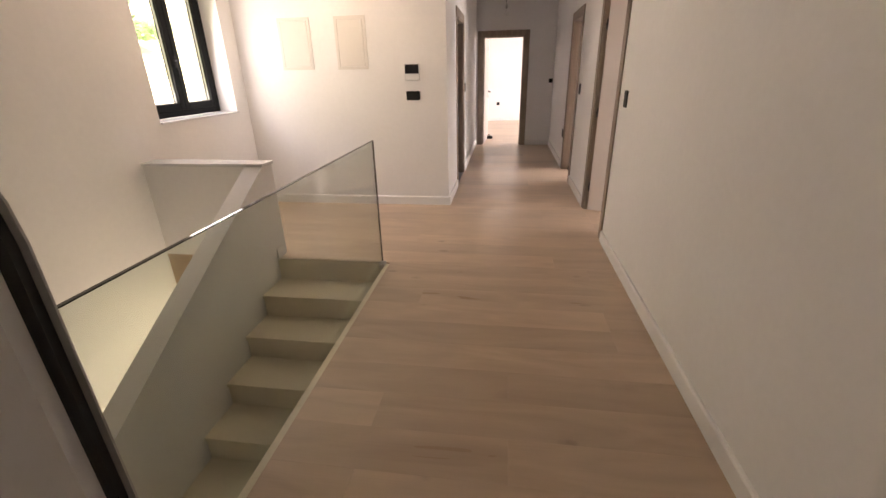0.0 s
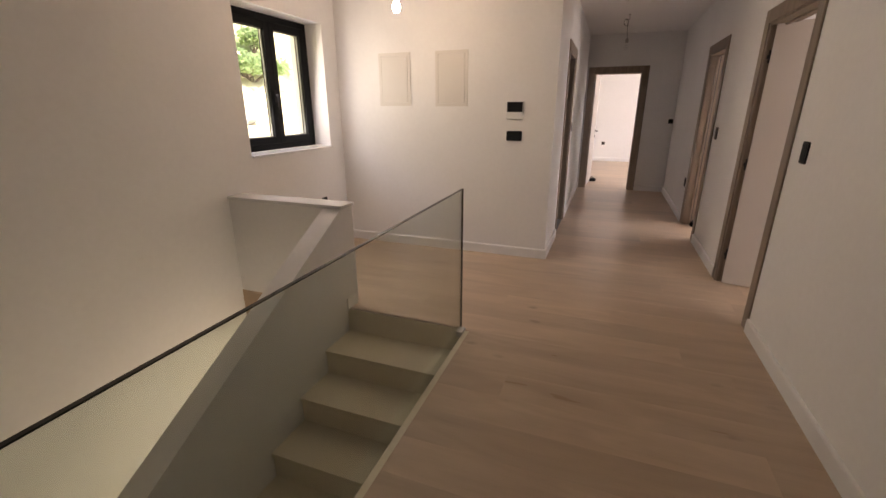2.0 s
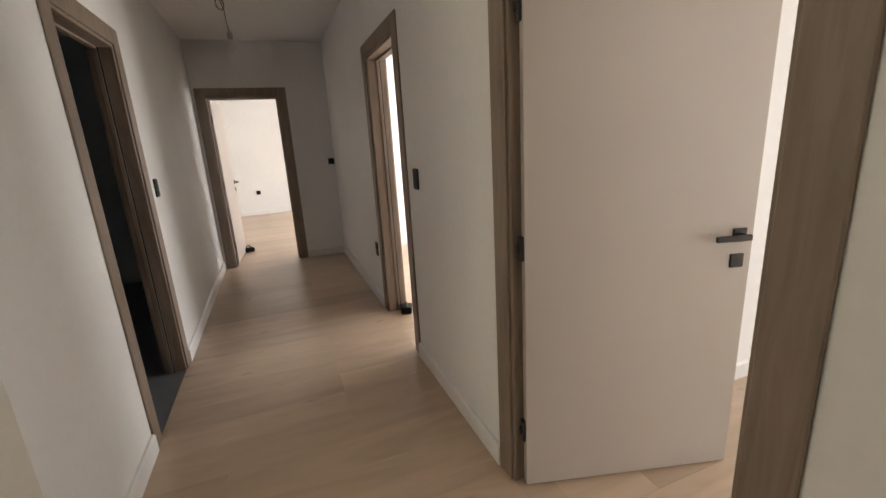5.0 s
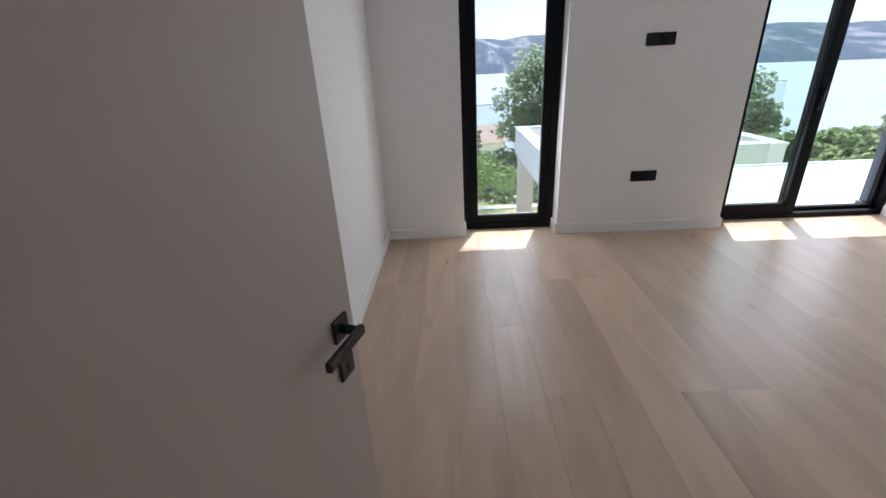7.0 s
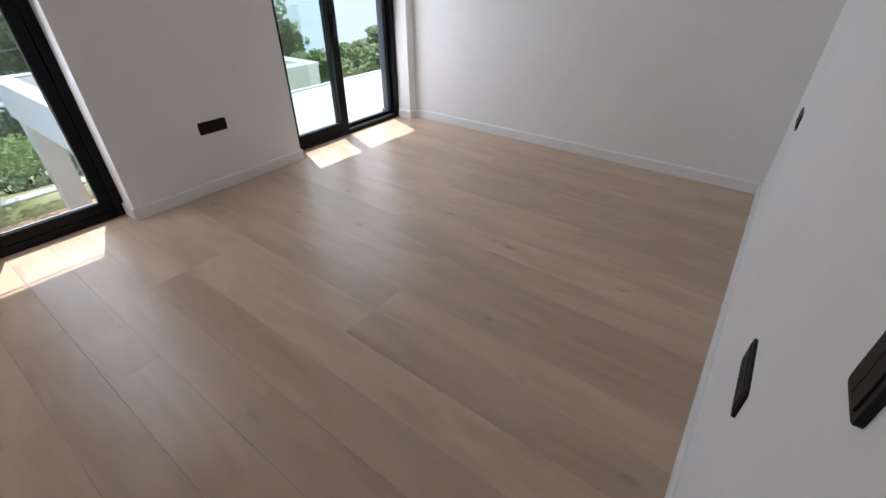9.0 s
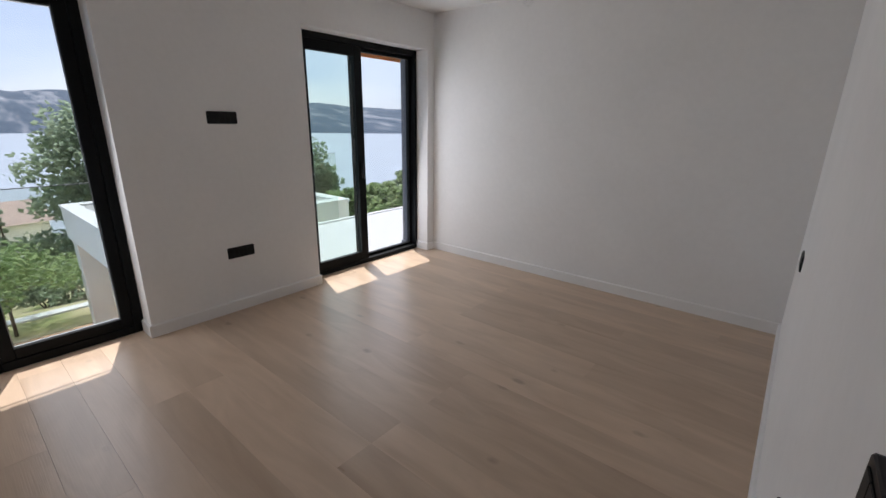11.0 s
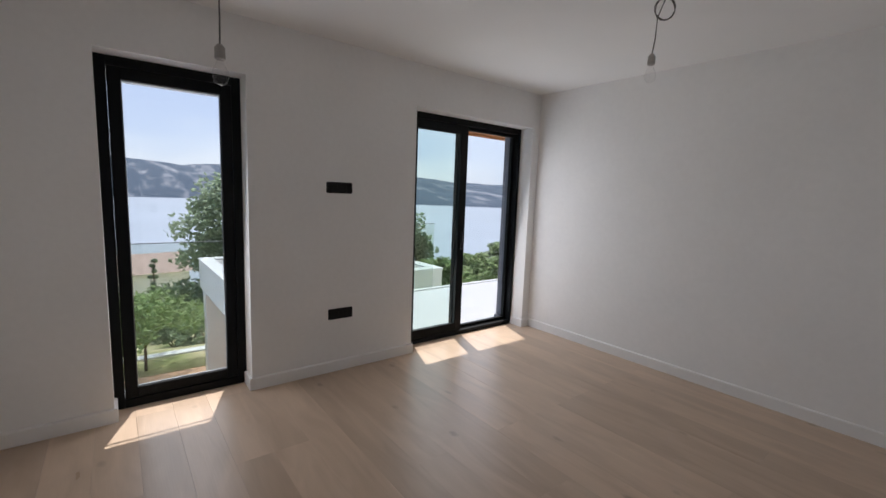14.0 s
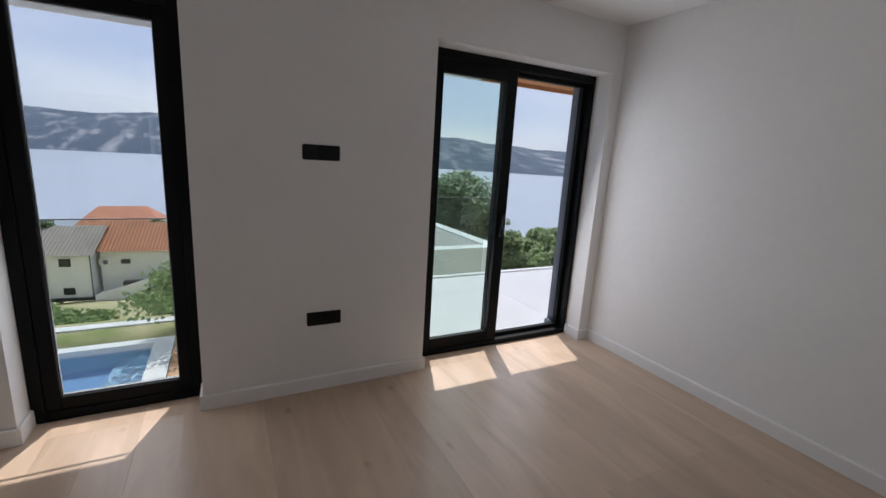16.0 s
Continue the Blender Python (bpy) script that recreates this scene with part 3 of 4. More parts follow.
# ---- doors ----
def casing(name, axis, c0, c1, o0, o1, label, flip=False):
    """Lining and architraves round a doorway; the wall lies from c0 to c1, the opening from o0 to o1."""
    th = thing(name, label, "door frame", (0, 0, 0), kind="structure")

    def b(a, bb, z0, z1, d0, d1, bev=0.003):
        return bx(d0, a, z0, d1, bb, z1, bevel=bev) if axis == "x" else bx(a, d0, z0, bb, d1, z1, bevel=bev)
    top = D_TOP
    part("lining", b(o0, o0 + 0.022, 0, top - 0.022, c0, c1), CASING, th)
    part("lining", b(o1 - 0.022, o1, 0, top - 0.022, c0, c1), CASING, th)
    part("lining", b(o0, o1, top - 0.022, top, c0, c1), CASING, th)
    for s, c in ((-1, c0), (1, c1)):
        d0, d1 = (c - 0.012, c - 0.0005) if s < 0 else (c + 0.0005, c + 0.012)
        part("architrave", b(o0 - CW, o0 + 0.008, 0, top + CW - 0.001, d0, d1), CASING, th)
        part("architrave", b(o1 - 0.008, o1 + CW, 0, top + CW - 0.001, d0, d1), CASING, th)
        part("head_architrave", b(o0 + 0.0085, o1 - 0.0085, top - 0.008, top + CW, d0, d1), CASING, th)
    mid = c1 - 0.05 if not flip else c0 + 0.05
    for a in (o0 + 0.022, o1 - 0.022 - 0.012):
        part("stop", b(a, a + 0.012, 0, top - 0.022, mid - 0.025, mid), CASING, th)
        part("seal", b(a + 0.001, a + 0.011, 0, top - 0.024, mid + 0.0005, mid + 0.007, 0.001), SEAL, th, "black rubber seal")
    part("stop", b(o0 + 0.0345, o1 - 0.0345, top - 0.034, top - 0.022, mid - 0.025, mid), CASING, th)
    return th


def door_leaf(name, hinge, turn, label, width=0.80, swing=1):
    """A leaf hung at `hinge`, running along its own +x; swing=1 lays the visible thickness towards -y."""
    th = thing(name, label, "door", (*hinge, 0.008), turn=turn)
    part("panel", bx(0, -0.02, 0, width, 0.02, 2.005, bevel=0.0025), LEAF, th)
    for s in (-1, 1):
        y = s * 0.02
        rose = bmesh.new()
        box(rose, width - 0.085, min(y, y + s * 0.009), 0.965, width - 0.033, max(y, y + s * 0.009), 1.017, bevel=0.002)
        h = part("handle", rose, HANDLE, th, "black metal lever handle")
        lever = bmesh.new()
        cyl(lever, (width - 0.059, y + s * 0.008, 0.991), (width - 0.059, y + s * 0.05, 0.991), 0.010, n=12)
        box(lever, width - 0.182, min(y + s * 0.042, y + s * 0.056), 0.980, width - 0.048, max(y + s * 0.042, y + s * 0.056), 1.002, bevel=0.003)
        part("lever", lever, HANDLE, h)
        esc = bx(width - 0.085, min(y, y + s * 0.008), 0.868, width - 0.033, max(y, y + s * 0.008), 0.920, bevel=0.002)
        e = part("escutcheon", esc, HANDLE, th, "black square keyhole plate")
        kh = bmesh.new()
        cyl(kh, (width - 0.059, y + s * 0.0078, 0.898), (width - 0.059, y + s * 0.0092, 0.898), 0.0055, n=12)
        box(kh, width - 0.0615, min(y + s * 0.0078, y + s * 0.0092), 0.882, width - 0.0565, max(y + s * 0.0078, y + s * 0.0092), 0.897)
        part("keyhole", kh, SEAL, e)
    part("lock_plate", bx(width, -0.010, 0.85, width + 0.0015, 0.010, 1.06), STEEL, th, "steel lock plate on the edge")
    for z in (0.25, 1.0, 1.78):
        hg = bmesh.new()
        box(hg, -0.014, -0.017, z - 0.045, -0.0005, 0.012, z + 0.045, bevel=0.002)
        box(hg, -0.022, -0.010, z - 0.012, -0.013, 0.010, z + 0.012, bevel=0.001)
        part("hinge", hg, HANDLE, th, "black concealed hinge")
    return th


casing("door_frame_bedroom", "x", 0, ROOM_X0, *D1, "grey brown oak door frame of the bedroom")
casing("door_frame_side", "x", 0, ROOM_X0, *D2, "grey brown oak door frame of the side bedroom")
casing("door_frame_end", "y", HALL_END, 5.255, *DE, "grey brown oak door frame at the corridor's end")
casing("door_frame_bath", "x", HALL_L - 0.12, HALL_L, *DL, "grey brown oak door frame of the bathroom", flip=True)
door_leaf("bedroom_door", (0.034, 0.671), -16.05, "beige laminate door standing half open into the bedroom", 0.864)
door_leaf("end_door", (-1.348, 5.27), 86.0, "beige laminate door standing open into the far bedroom", 0.77)
door_leaf("side_door", (0.165, 2.012), -7.0, "beige laminate door standing wide open in the side bedroom", 0.75)


def doorstop(at, turn):
    """A dark wedge with a rope loop, lying on the floor against a door."""
    th = thing("doorstop", "dark brown doorstop lying on the oak floor", "doorstop", at, turn=turn)
    bm = bmesh.new()
    box(bm, -0.065, -0.045, 0, 0.065, 0.045, 0.062, bevel=0.016, segments=3)
    part("body", bm, BLACK_SOFT, th)
    lp = bmesh.new()
    tube(lp, [(0.03 * math.cos(a) - 0.01, 0.0, 0.060 + 0.032 * math.sin(a)) for a in [math.pi * i / 10 for i in range(11)]], 0.008)
    part("loop", lp, BARK, th)


doorstop((-1.235, 5.95, 0), 20)
doorstop((0.13, 2.67, 0), 70)


# ---- wall plates ----
def plate(axis, c, side, a, z, w, h, label, category="switch", inner=2):
    """A black wall plate with its inserts, lying on a wall face at c."""
    th = thing("switch_plate" if category == "switch" else "socket_plate", label, category, (c, a, z) if axis == "x" else (a, c, z))

    def b(a0, z0, a1, z1, d0, d1, bev):
        d0, d1 = sorted((side * d0, side * d1))
        return bx(d0, a0, z0, d1, a1, z1, bevel=bev) if axis == "x" else bx(a0, d0, z0, a1, d1, z1, bevel=bev)
    pl = bmesh.new()
    rc = 0.010
    rings = []
    for d, inset in ((0.0, 0.0), (0.007, 0.0), (0.009, 0.002)):
        ring = []
        for cx, cz, a0 in ((1, 1, 0), (-1, 1, 90), (-1, -1, 180), (1, -1, 270)):
            for k in range(4):
                an = radians(a0 + 30 * k)
                ra = rc - inset
                u, v = cx * (w / 2 - rc) + ra * math.cos(an), cz * (h / 2 - rc) + ra * math.sin(an)
                ring.append(pl.verts.new((side * d, u, v) if axis == "x" else (u, side * d, v)))
        rings.append(ring)
    for ra, rb in zip(rings, rings[1:]):
        for k in range(16):
            pl.faces.new((ra[k], ra[(k + 1) % 16], rb[(k + 1) % 16], rb[k]))
    pl.faces.new(rings[-1])
    part("plate", pl, BLACK, th)
    n = inner
    iw = (w - 0.024) / n
    for k in range(n):
        a0 = -w / 2 + 0.012 + k * iw
        part("rocker", b(a0 + 0.001, -h / 2 + 0.012, a0 + iw - 0.001, h / 2 - 0.012, 0.009, 0.0115, 0.001), BLACK_SOFT, th)
    return th


plate("x", 0, -1, -0.447, 1.20, 0.080, 0.118, "black switch plate beside the bedroom door")
plate("x", 0, -1, 1.742, 1.19, 0.080, 0.118, "black switch plate beside the side bedroom door")
plate("x", 0, -1, 3.000, 0.505, 0.080, 0.118, "black socket plate low on the corridor wall", "socket")
plate("y", HALL_END, -1, -0.045, 1.215, 0.075, 0.075, "small black switch on the corridor's end wall", inner=1)
plate("x", HALL_L, 1, 2.72, 1.20, 0.080, 0.118, "black switch plate beside the bathroom door")
plate("x", STAIR_WALL, 1, 0.341, 0.51, 0.085, 0.085, "small black socket low on the stairwell wall", "socket", 1)
plate("y", 9.78, -1, -1.13, 0.49, 0.085, 0.085, "small black socket on the far bedroom wall", "socket", 1)
plate("y", FACE_Y, -1, -1.850, 1.188, 0.146, 0.090, "wide black switch plate under the thermostat", inner=3)
plate("x", ROOM_X1, -1, -1.454, 1.588, 0.226, 0.092, "wide black socket plate at television height on the bedroom wall", "socket", 5)
plate("x", ROOM_X1, -1, -1.469, 0.510, 0.222, 0.092, "wide black socket plate low on the bedroom wall", "socket", 5)
plate("x", ROOM_X0, 1, -0.935, 0.69, 0.225, 0.092, "wide black bedside socket plate on the bedroom wall", "socket", 4)
plate("x", ROOM_X0, 1, -3.16, 0.80, 0.200, 0.092, "wide black bedside socket plate in the bedroom's corner", "socket", 4)
plate("x", ROOM_X0, 1, -0.41, 1.215, 0.080, 0.118, "black switch plate beside the bedroom door")

thermo = thing("thermostat", "white thermostat with a black display on the wall", "thermostat", (-1.850, FACE_Y, 1.415))
part("housing", bx(-0.078, -0.020, -0.078, 0.078, 0, 0.082, bevel=0.004), WHITE_PL, thermo)
part("display", bx(-0.074, -0.0225, -0.012, 0.070, -0.0195, 0.076, bevel=0.001), BLACK, thermo, "black glass display")


def hatch(x0, x1, z0, z1):
    th = thing("inspection_hatch", "white painted inspection hatch flush with the wall", "hatch", ((x0 + x1) / 2, FACE_Y, z0), group="wall hatches")
    w, h = (x1 - x0) / 2, z1 - z0
    fr = bmesh.new()
    for a, b, c, d in ((-w, 0, -w + 0.028, h), (w - 0.028, 0, w, h), (-w + 0.028, 0, w - 0.028, 0.028), (-w + 0.028, h - 0.028, w - 0.028, h)):
        box(fr, a, -0.008, b, c, 0, d)
    part("frame", fr, PANEL, th)
    part("door", bx(-w + 0.031, -0.010, 0.031, w - 0.031, 0, h - 0.031, bevel=0.002), PANEL, th)
    lk = bmesh.new()
    cyl(lk, (w - 0.05, -0.010, h - 0.06), (w - 0.05, -0.0125, h - 0.06), 0.008)
    part("latch", lk, WHITE_PL, th)


hatch(-3.255, -2.909, 1.463, 1.958)
hatch(-2.643, -2.314, 1.456, 1.956)


# ---- hanging bulbs ----
def lamp(x, y, ceil, socket_z, lit=False, coil=0.06, label="", drop=0.22):
    th = thing("pendant_bulb", label, "ceiling lamp", (x, y, ceil))
    d = ceil - socket_z
    rose = bmesh.new()
    cyl(rose, (0, 0, 0), (0, 0, -0.012), 0.014)
    part("ceiling_hook", rose, SOCKET, th)
    cb = bmesh.new()
    pts = [(0, 0, -0.01), (0.004, 0, -d * drop)]
    c0 = -d * drop - coil
    for i in range(30):
        a = math.pi / 2 - 2 * math.pi * i / 14.5
        rr = coil * (1 + 0.06 * math.sin(i))
        pts.append((-0.035 - rr * math.cos(a) * 0.7, -0.03 - rr * math.cos(a) * 0.66 + 0.002 * i / 10, c0 + rr * math.sin(a)))
    pts += [(-0.012, 0, c0 - coil * 0.8), (-0.010, 0, -d * 0.55 + (c0 - coil) * 0.45), (0, 0, -d)]
    tube(cb, pts, 0.0032, 6)
    part("cable", cb, CABLE, th)
    sk = bmesh.new()
    lathe(sk, [(0.010, 0.0), (0.019, -0.012), (0.020, -0.052), (0.017, -0.056)], (0, 0, -d), 16)
    part("lamp_holder", sk, SOCKET, th, "grey plastic lamp holder")
    bl = bmesh.new()
    lathe(bl, [(0.012, -0.056), (0.014, -0.072), (0.024, -0.090), (0.030, -0.112), (0.028, -0.132), (0.018, -0.147), (0.006, -0.152)], (0, 0, -d), 16)
    part("bulb", bl, LIT if lit else BULB_GLASS, th, "glowing warm bulb" if lit else "clear glass bulb")
    return th


lamp(-2.60, -0.13, HALL_H, 2.27, True, 0.04, "lit bare bulb hanging on a cable over the stairs")
lamp(-0.98, 1.55, HALL_H, 2.55, False, 0.015, "unlit bare bulb hanging from the corridor ceiling")
lamp(-0.92, 3.45, HALL_H, 2.33, False, 0.04, "unlit bare bulb on a coiled cable in the corridor")
lamp(2.30, -0.31, ROOM_H, 2.105, False, 0.075, "unlit bare bulb on a coiled cable in the bedroom", drop=0.46)
lamp(1.66, -2.36, ROOM_H, 2.375, False, 0.055, "unlit bare bulb on a coiled cable in the bedroom")


# ---- windows ----
def bars(bm, x0, x1, y0, y1, z0, z1, w, bevel=0.004):
    """Four bars of width w round the rectangle y0..y1, z0..z1."""
    box(bm, x0, y0, z0, x1, y0 + w, z1, bevel=bevel)
    box(bm, x0, y1 - w, z0, x1, y1, z1, bevel=bevel)
    box(bm, x0, y0 + w, z0, x1, y1 - w, z0 + w, bevel=bevel)
    box(bm, x0, y0 + w, z1 - w, x1, y1 - w, z1, bevel=bevel)
    return bm


def pane(name, bm, material, parent, label=""):
    ob = part(name, bm, material, parent, label)
    ob.visible_shadow = False
    return ob


FX = 3.93
win1 = thing("window_1", "tall fixed window with a wide anthracite frame", "window", (FX, 0, 0), kind="structure")
part("window_frame", bars(bmesh.new(), 0.0, 0.075, W1[0], W1[1], 0.0, W_TOP, 0.060), FRAME, win1)
part("sash", bars(bmesh.new(), 0.012, 0.070, W1[0] + 0.061, W1[1] - 0.061, 0.061, W_TOP - 0.061, 0.072), FRAME, win1)
part("glazing_edge", bars(bmesh.new(), 0.036, 0.050, W1[0] + 0.133, W1[1] - 0.133, 0.133, W_TOP - 0.133, 0.006, 0), GASKET, win1)
pane("pane", bx(0.040, W1[0] + 0.137, 0.137, 0.046, W1[1] - 0.137, W_TOP - 0.137), PANE, win1)
part("outer_sill", bx(0.0755, W1[0], -0.02, 0.30, W1[1], 0.02), COPING, win1)

win2 = thing("window_2", "sliding terrace door with anthracite frame beside the bedroom corner", "window", (FX, 0, 0), kind="structure")
ym = -2.96
fr = bmesh.new()
box(fr, 0.0, W2[0], 0.0, 0.13, W2[0] + 0.036, W_TOP, bevel=0.004)
box(fr, 0.0, W2[1] - 0.05, 0.0, 0.13, W2[1], W_TOP, bevel=0.004)
box(fr, 0.0, W2[0] + 0.036, W_TOP - 0.06, 0.13, W2[1] - 0.05, W_TOP, bevel=0.004)
box(fr, 0.0, W2[0] + 0.036, 0.0, 0.13, W2[1] - 0.05, 0.045, bevel=0.004)
part("window_frame", fr, FRAME, win2)
part("sliding_sash", bars(bmesh.new(), 0.010, 0.060, ym - 0.05, W2[1] - 0.051, 0.046, W_TOP - 0.061, 0.095), FRAME, win2)
pane("pane", bx(0.032, ym + 0.044, 0.140, 0.038, W2[1] - 0.145, W_TOP - 0.155), PANE_SLIDE, win2, "green tinted sliding pane")
part("fixed_sash", bars(bmesh.new(), 0.070, 0.120, W2[0] + 0.037, ym + 0.045, 0.046, W_TOP - 0.061, 0.032), FRAME, win2)
pane("pane", bx(0.092, W2[0] + 0.067, 0.076, 0.098, ym + 0.015, W_TOP - 0.091), PANE, win2)
hb = bmesh.new()
box(hb, -0.012, ym - 0.022, 0.98, 0.011, ym + 0.012, 1.16, bevel=0.004)
box(hb, -0.034, ym - 0.014, 1.05, -0.011, ym + 0.004, 1.18, bevel=0.004)
part("handle", hb, BLACK, win2, "black pull handle")
for z in (0.38, 1.75):
    part("striker", bx(-0.006, W2[0] + 0.008, z, 0.004, W2[0] + 0.03, z + 0.11, bevel=0.002), BLACK, win2)
part("shutter_guide", bx(0.1305, W2[0] + 0.001, 0.0185, 0.235, W2[0] + 0.034, W_TOP - 0.002, bevel=0.004), GUIDE, win2, "blue grey metal shutter guide")
part("guide_foot", bx(0.15, W2[0] + 0.0345, 0.0185, 0.225, W2[0] + 0.075, 0.075, bevel=0.004), GUIDE, win2, "small grey end stop")
part("threshold", bx(0.1305, W2[0], -0.03, 0.26, W2[1], 0.018), COPING, win2)

for i, (a, b) in enumerate(((1.5, 4.2), (5.9, 9.2))):
    w = thing("window_%d" % (i + 3), "wide anthracite framed window of a neighbouring bedroom", "window", (FX, 0, 0), kind="structure")
    part("window_frame", bars(bmesh.new(), 0.0, 0.08, a, b, 0.0, W_TOP, 0.08), FRAME, w)
    part("mullion", bx(0.01, (a + b) / 2 - 0.05, 0.081, 0.07, (a + b) / 2 + 0.05, W_TOP - 0.081), FRAME, w)
    pane("pane", bx(0.040, a + 0.08, 0.08, 0.046, b - 0.08, W_TOP - 0.08), PANE_LEFT, w)

# stairwell window
sw = thing("window_5", "anthracite two sash window in the stairwell wall", "window", (-3.94, 0, 0), kind="structure")
part("window_frame", bars(bmesh.new(), -0.07, 0.0, SW[0], SW[1], SW[2] + 0.02, SW[3], 0.055), FRAME, sw)
ymid = 0.0
for a, b in ((SW[0] + 0.056, ymid - 0.001), (ymid + 0.001, SW[1] - 0.056)):
    s = part("sash", bars(bmesh.new(), -0.055, 0.014, a, b, SW[2] + 0.076, SW[3] - 0.056, 0.062), FRAME, sw)
    part("glazing_edge", bars(bmesh.new(), -0.034, -0.018, a + 0.0625, b - 0.0625, SW[2] + 0.139, SW[3] - 0.119, 0.006, 0), GASKET, s)
    pane("pane", bx(-0.030, a + 0.066, SW[2] + 0.142, -0.024, b - 0.066, SW[3] - 0.122), PANE_LEFT, s)
hd = bmesh.new()
box(hd, 0.014, -0.022, 1.50, 0.024, 0.014, 1.60, bevel=0.003)
box(hd, 0.024, -0.016, 1.545, 0.050, 0.008, 1.565, bevel=0.003)
box(hd, 0.040, -0.018, 1.43, 0.054, 0.010, 1.566, bevel=0.004)
part("handle", hd, BLACK, sw, "black window handle")
part("window_sill", bx(-0.0, SW[0], SW[2] - 0.0, 0.215, SW[1] + 0.0, SW[2] + 0.018, bevel=0.003), SILL, sw, "white stone window board")

# upright panel beside the start of the landing
board = thing("upright_panel", "white panel with black rubber edging standing on the landing", "panel", (-1.292, -3.62, 0), turn=12)
HT, RR = 1.475, 0.20


def outline(inset):
    pts = [(-0.50, 0.0), (-inset, 0.0)]
    for k in range(9):
        a = math.pi / 2 * k / 8
        pts.append((-RR + (RR - inset) * math.cos(a), HT - RR + (RR - inset) * math.sin(a)))
    pts.append((-0.50, HT - inset))
    return pts


def slab(inset, y0, y1):
    b = bmesh.new()
    f0 = [b.verts.new((x, y0, z)) for x, z in outline(inset)]
    f1 = [b.verts.new((x, y1, z)) for x, z in outline(inset)]
    b.faces.new(f0)
    b.faces.new(f1[::-1])
    for i in range(len(f0)):
        j = (i + 1) % len(f0)
        b.faces.new((f0[i], f0[j], f1[j], f1[i]))
    return b


part("core", slab(0.022, -0.020, 0.0), WALL, board)
part("edging", slab(0.008, -0.0, 0.011), SEAL, board, "black rubber edging")
part("backing", slab(0.0, 0.011, 0.014), SOCKET, board, "grey rear panel")


# ---- outside: terrace, roof overhang, lower roof, garden ----
GZ = -3.1
terrace = thing("terrace", "white tiled terrace in the sun outside the sliding door", "terrace", (0, 0, 0), kind="structure")
part("slab", bx(OUT_X, -9.0, -0.40, 6.20, -1.6, -0.075), RENDER_W, terrace)
part("edge", bx(6.201, -9.0, -0.42, 6.28, -1.6, -0.05, bevel=0.004), COPING, terrace)
for i in range(4):
    for j in range(12):
        x0, y0 = OUT_X + 0.002 + i * 0.49, -9.0 + j * 0.615
        part("tile", bx(x0, y0, -0.075, x0 + 0.489, y0 + 0.614, -0.055), TERRACE, terrace)
tr = thing("terrace_rail", "clear frameless glass rail at the terrace edge", "railing", (6.24, -3.2, -0.05))
ob = part("pane", bx(-0.006, -1.1, 0.0, 0.006, 1.6, 1.12), RAIL_GLASS, tr)
ob.visible_shadow = False
part("top_edge", bx(-0.0065, -1.1, 1.12, 0.0065, 1.6, 1.126), GASKET, tr, "pale glass edge")
jr = thing("window_rail", "clear glass guard fixed outside the tall window", "railing", (OUT_X + 0.03, (W1[0] + W1[1]) / 2, 0.02))
ob = part("pane", bx(-0.006, -0.62, -0.05, 0.006, 0.62, 1.10), RAIL_GLASS, jr)
ob.visible_shadow = False
part("top_edge", bx(-0.0065, -0.62, 1.10, 0.0065, 0.62, 1.106), GASKET, jr, "pale glass edge")

eave = thing("roof_overhang", "white roof overhang partly lined with orange wooden boards", "roof", (0, 0, 0), kind="structure")
part("slab", bx(OUT_X, -9.0, 2.46, 4.97, 10.5, 3.2), RENDER_W, eave)
for k in range(7):
    part("board", bx(OUT_X + 0.002 + 0.114 * k, -9.0, 2.435, OUT_X + 0.108 + 0.114 * k, -3.3, 2.459), SOFFIT, eave)
part("fascia", bx(4.971, -9.0, 2.395, 5.0, -3.3, 3.22), SOFFIT, eave)
part("plastered_soffit", bx(OUT_X + 0.002, -3.298, 2.435, 4.97, 10.5, 2.459), RENDER_W, eave, "white rendered soffit")
part("plastered_fascia", bx(4.971, -3.298, 2.395, 5.0, 10.5, 3.22), RENDER_W, eave, "white rendered fascia")

low = thing("pergola_building", "low white pavilion with a flat gravel roof by the pool", "building", (0, 0, 0))
LX0, LX1, LY0, LY1, LZ = 8.42, 12.2, -6.2, -1.55, -0.19
part("fascia", bx(LX0, LY0, LZ - 0.72, LX1, LY1, LZ - 0.05), RENDER_W, low)
cop = bmesh.new()
for a in ((LX0 - 0.02, LY0 - 0.02, LX0 + 0.28, LY1 + 0.02), (LX1 - 0.28, LY0 - 0.02, LX1 + 0.02, LY1 + 0.02),
          (LX0 + 0.28, LY0 - 0.02, LX1 - 0.28, LY0 + 0.28), (LX0 + 0.28, LY1 - 0.28, LX1 - 0.28, LY1 + 0.02)):
    box(cop, a[0], a[1], LZ - 0.05, a[2], a[3], LZ)
part("coping", cop, COPING, low, "white metal coping")
part("gravel", bx(LX0 + 0.28, LY0 + 0.28, LZ - 0.05, LX1 - 0.28, LY1 - 0.28, LZ - 0.03), GRAVEL, low, "grey gravel roof covering")
for x, y in ((11.82, -2.03), (11.78, -6.2), (8.5, -6.2), (8.5, -2.16)):
    part("column", bx(x, y, GZ, x + 0.34, y + 0.42, LZ - 0.721, bevel=0.01), RENDER_W, low)
part("rear_wall", bx(LX0 + 0.02, -6.1, GZ, LX0 + 0.2, -2.3, LZ - 0.722), RENDER_G, low, "grey rendered wall")

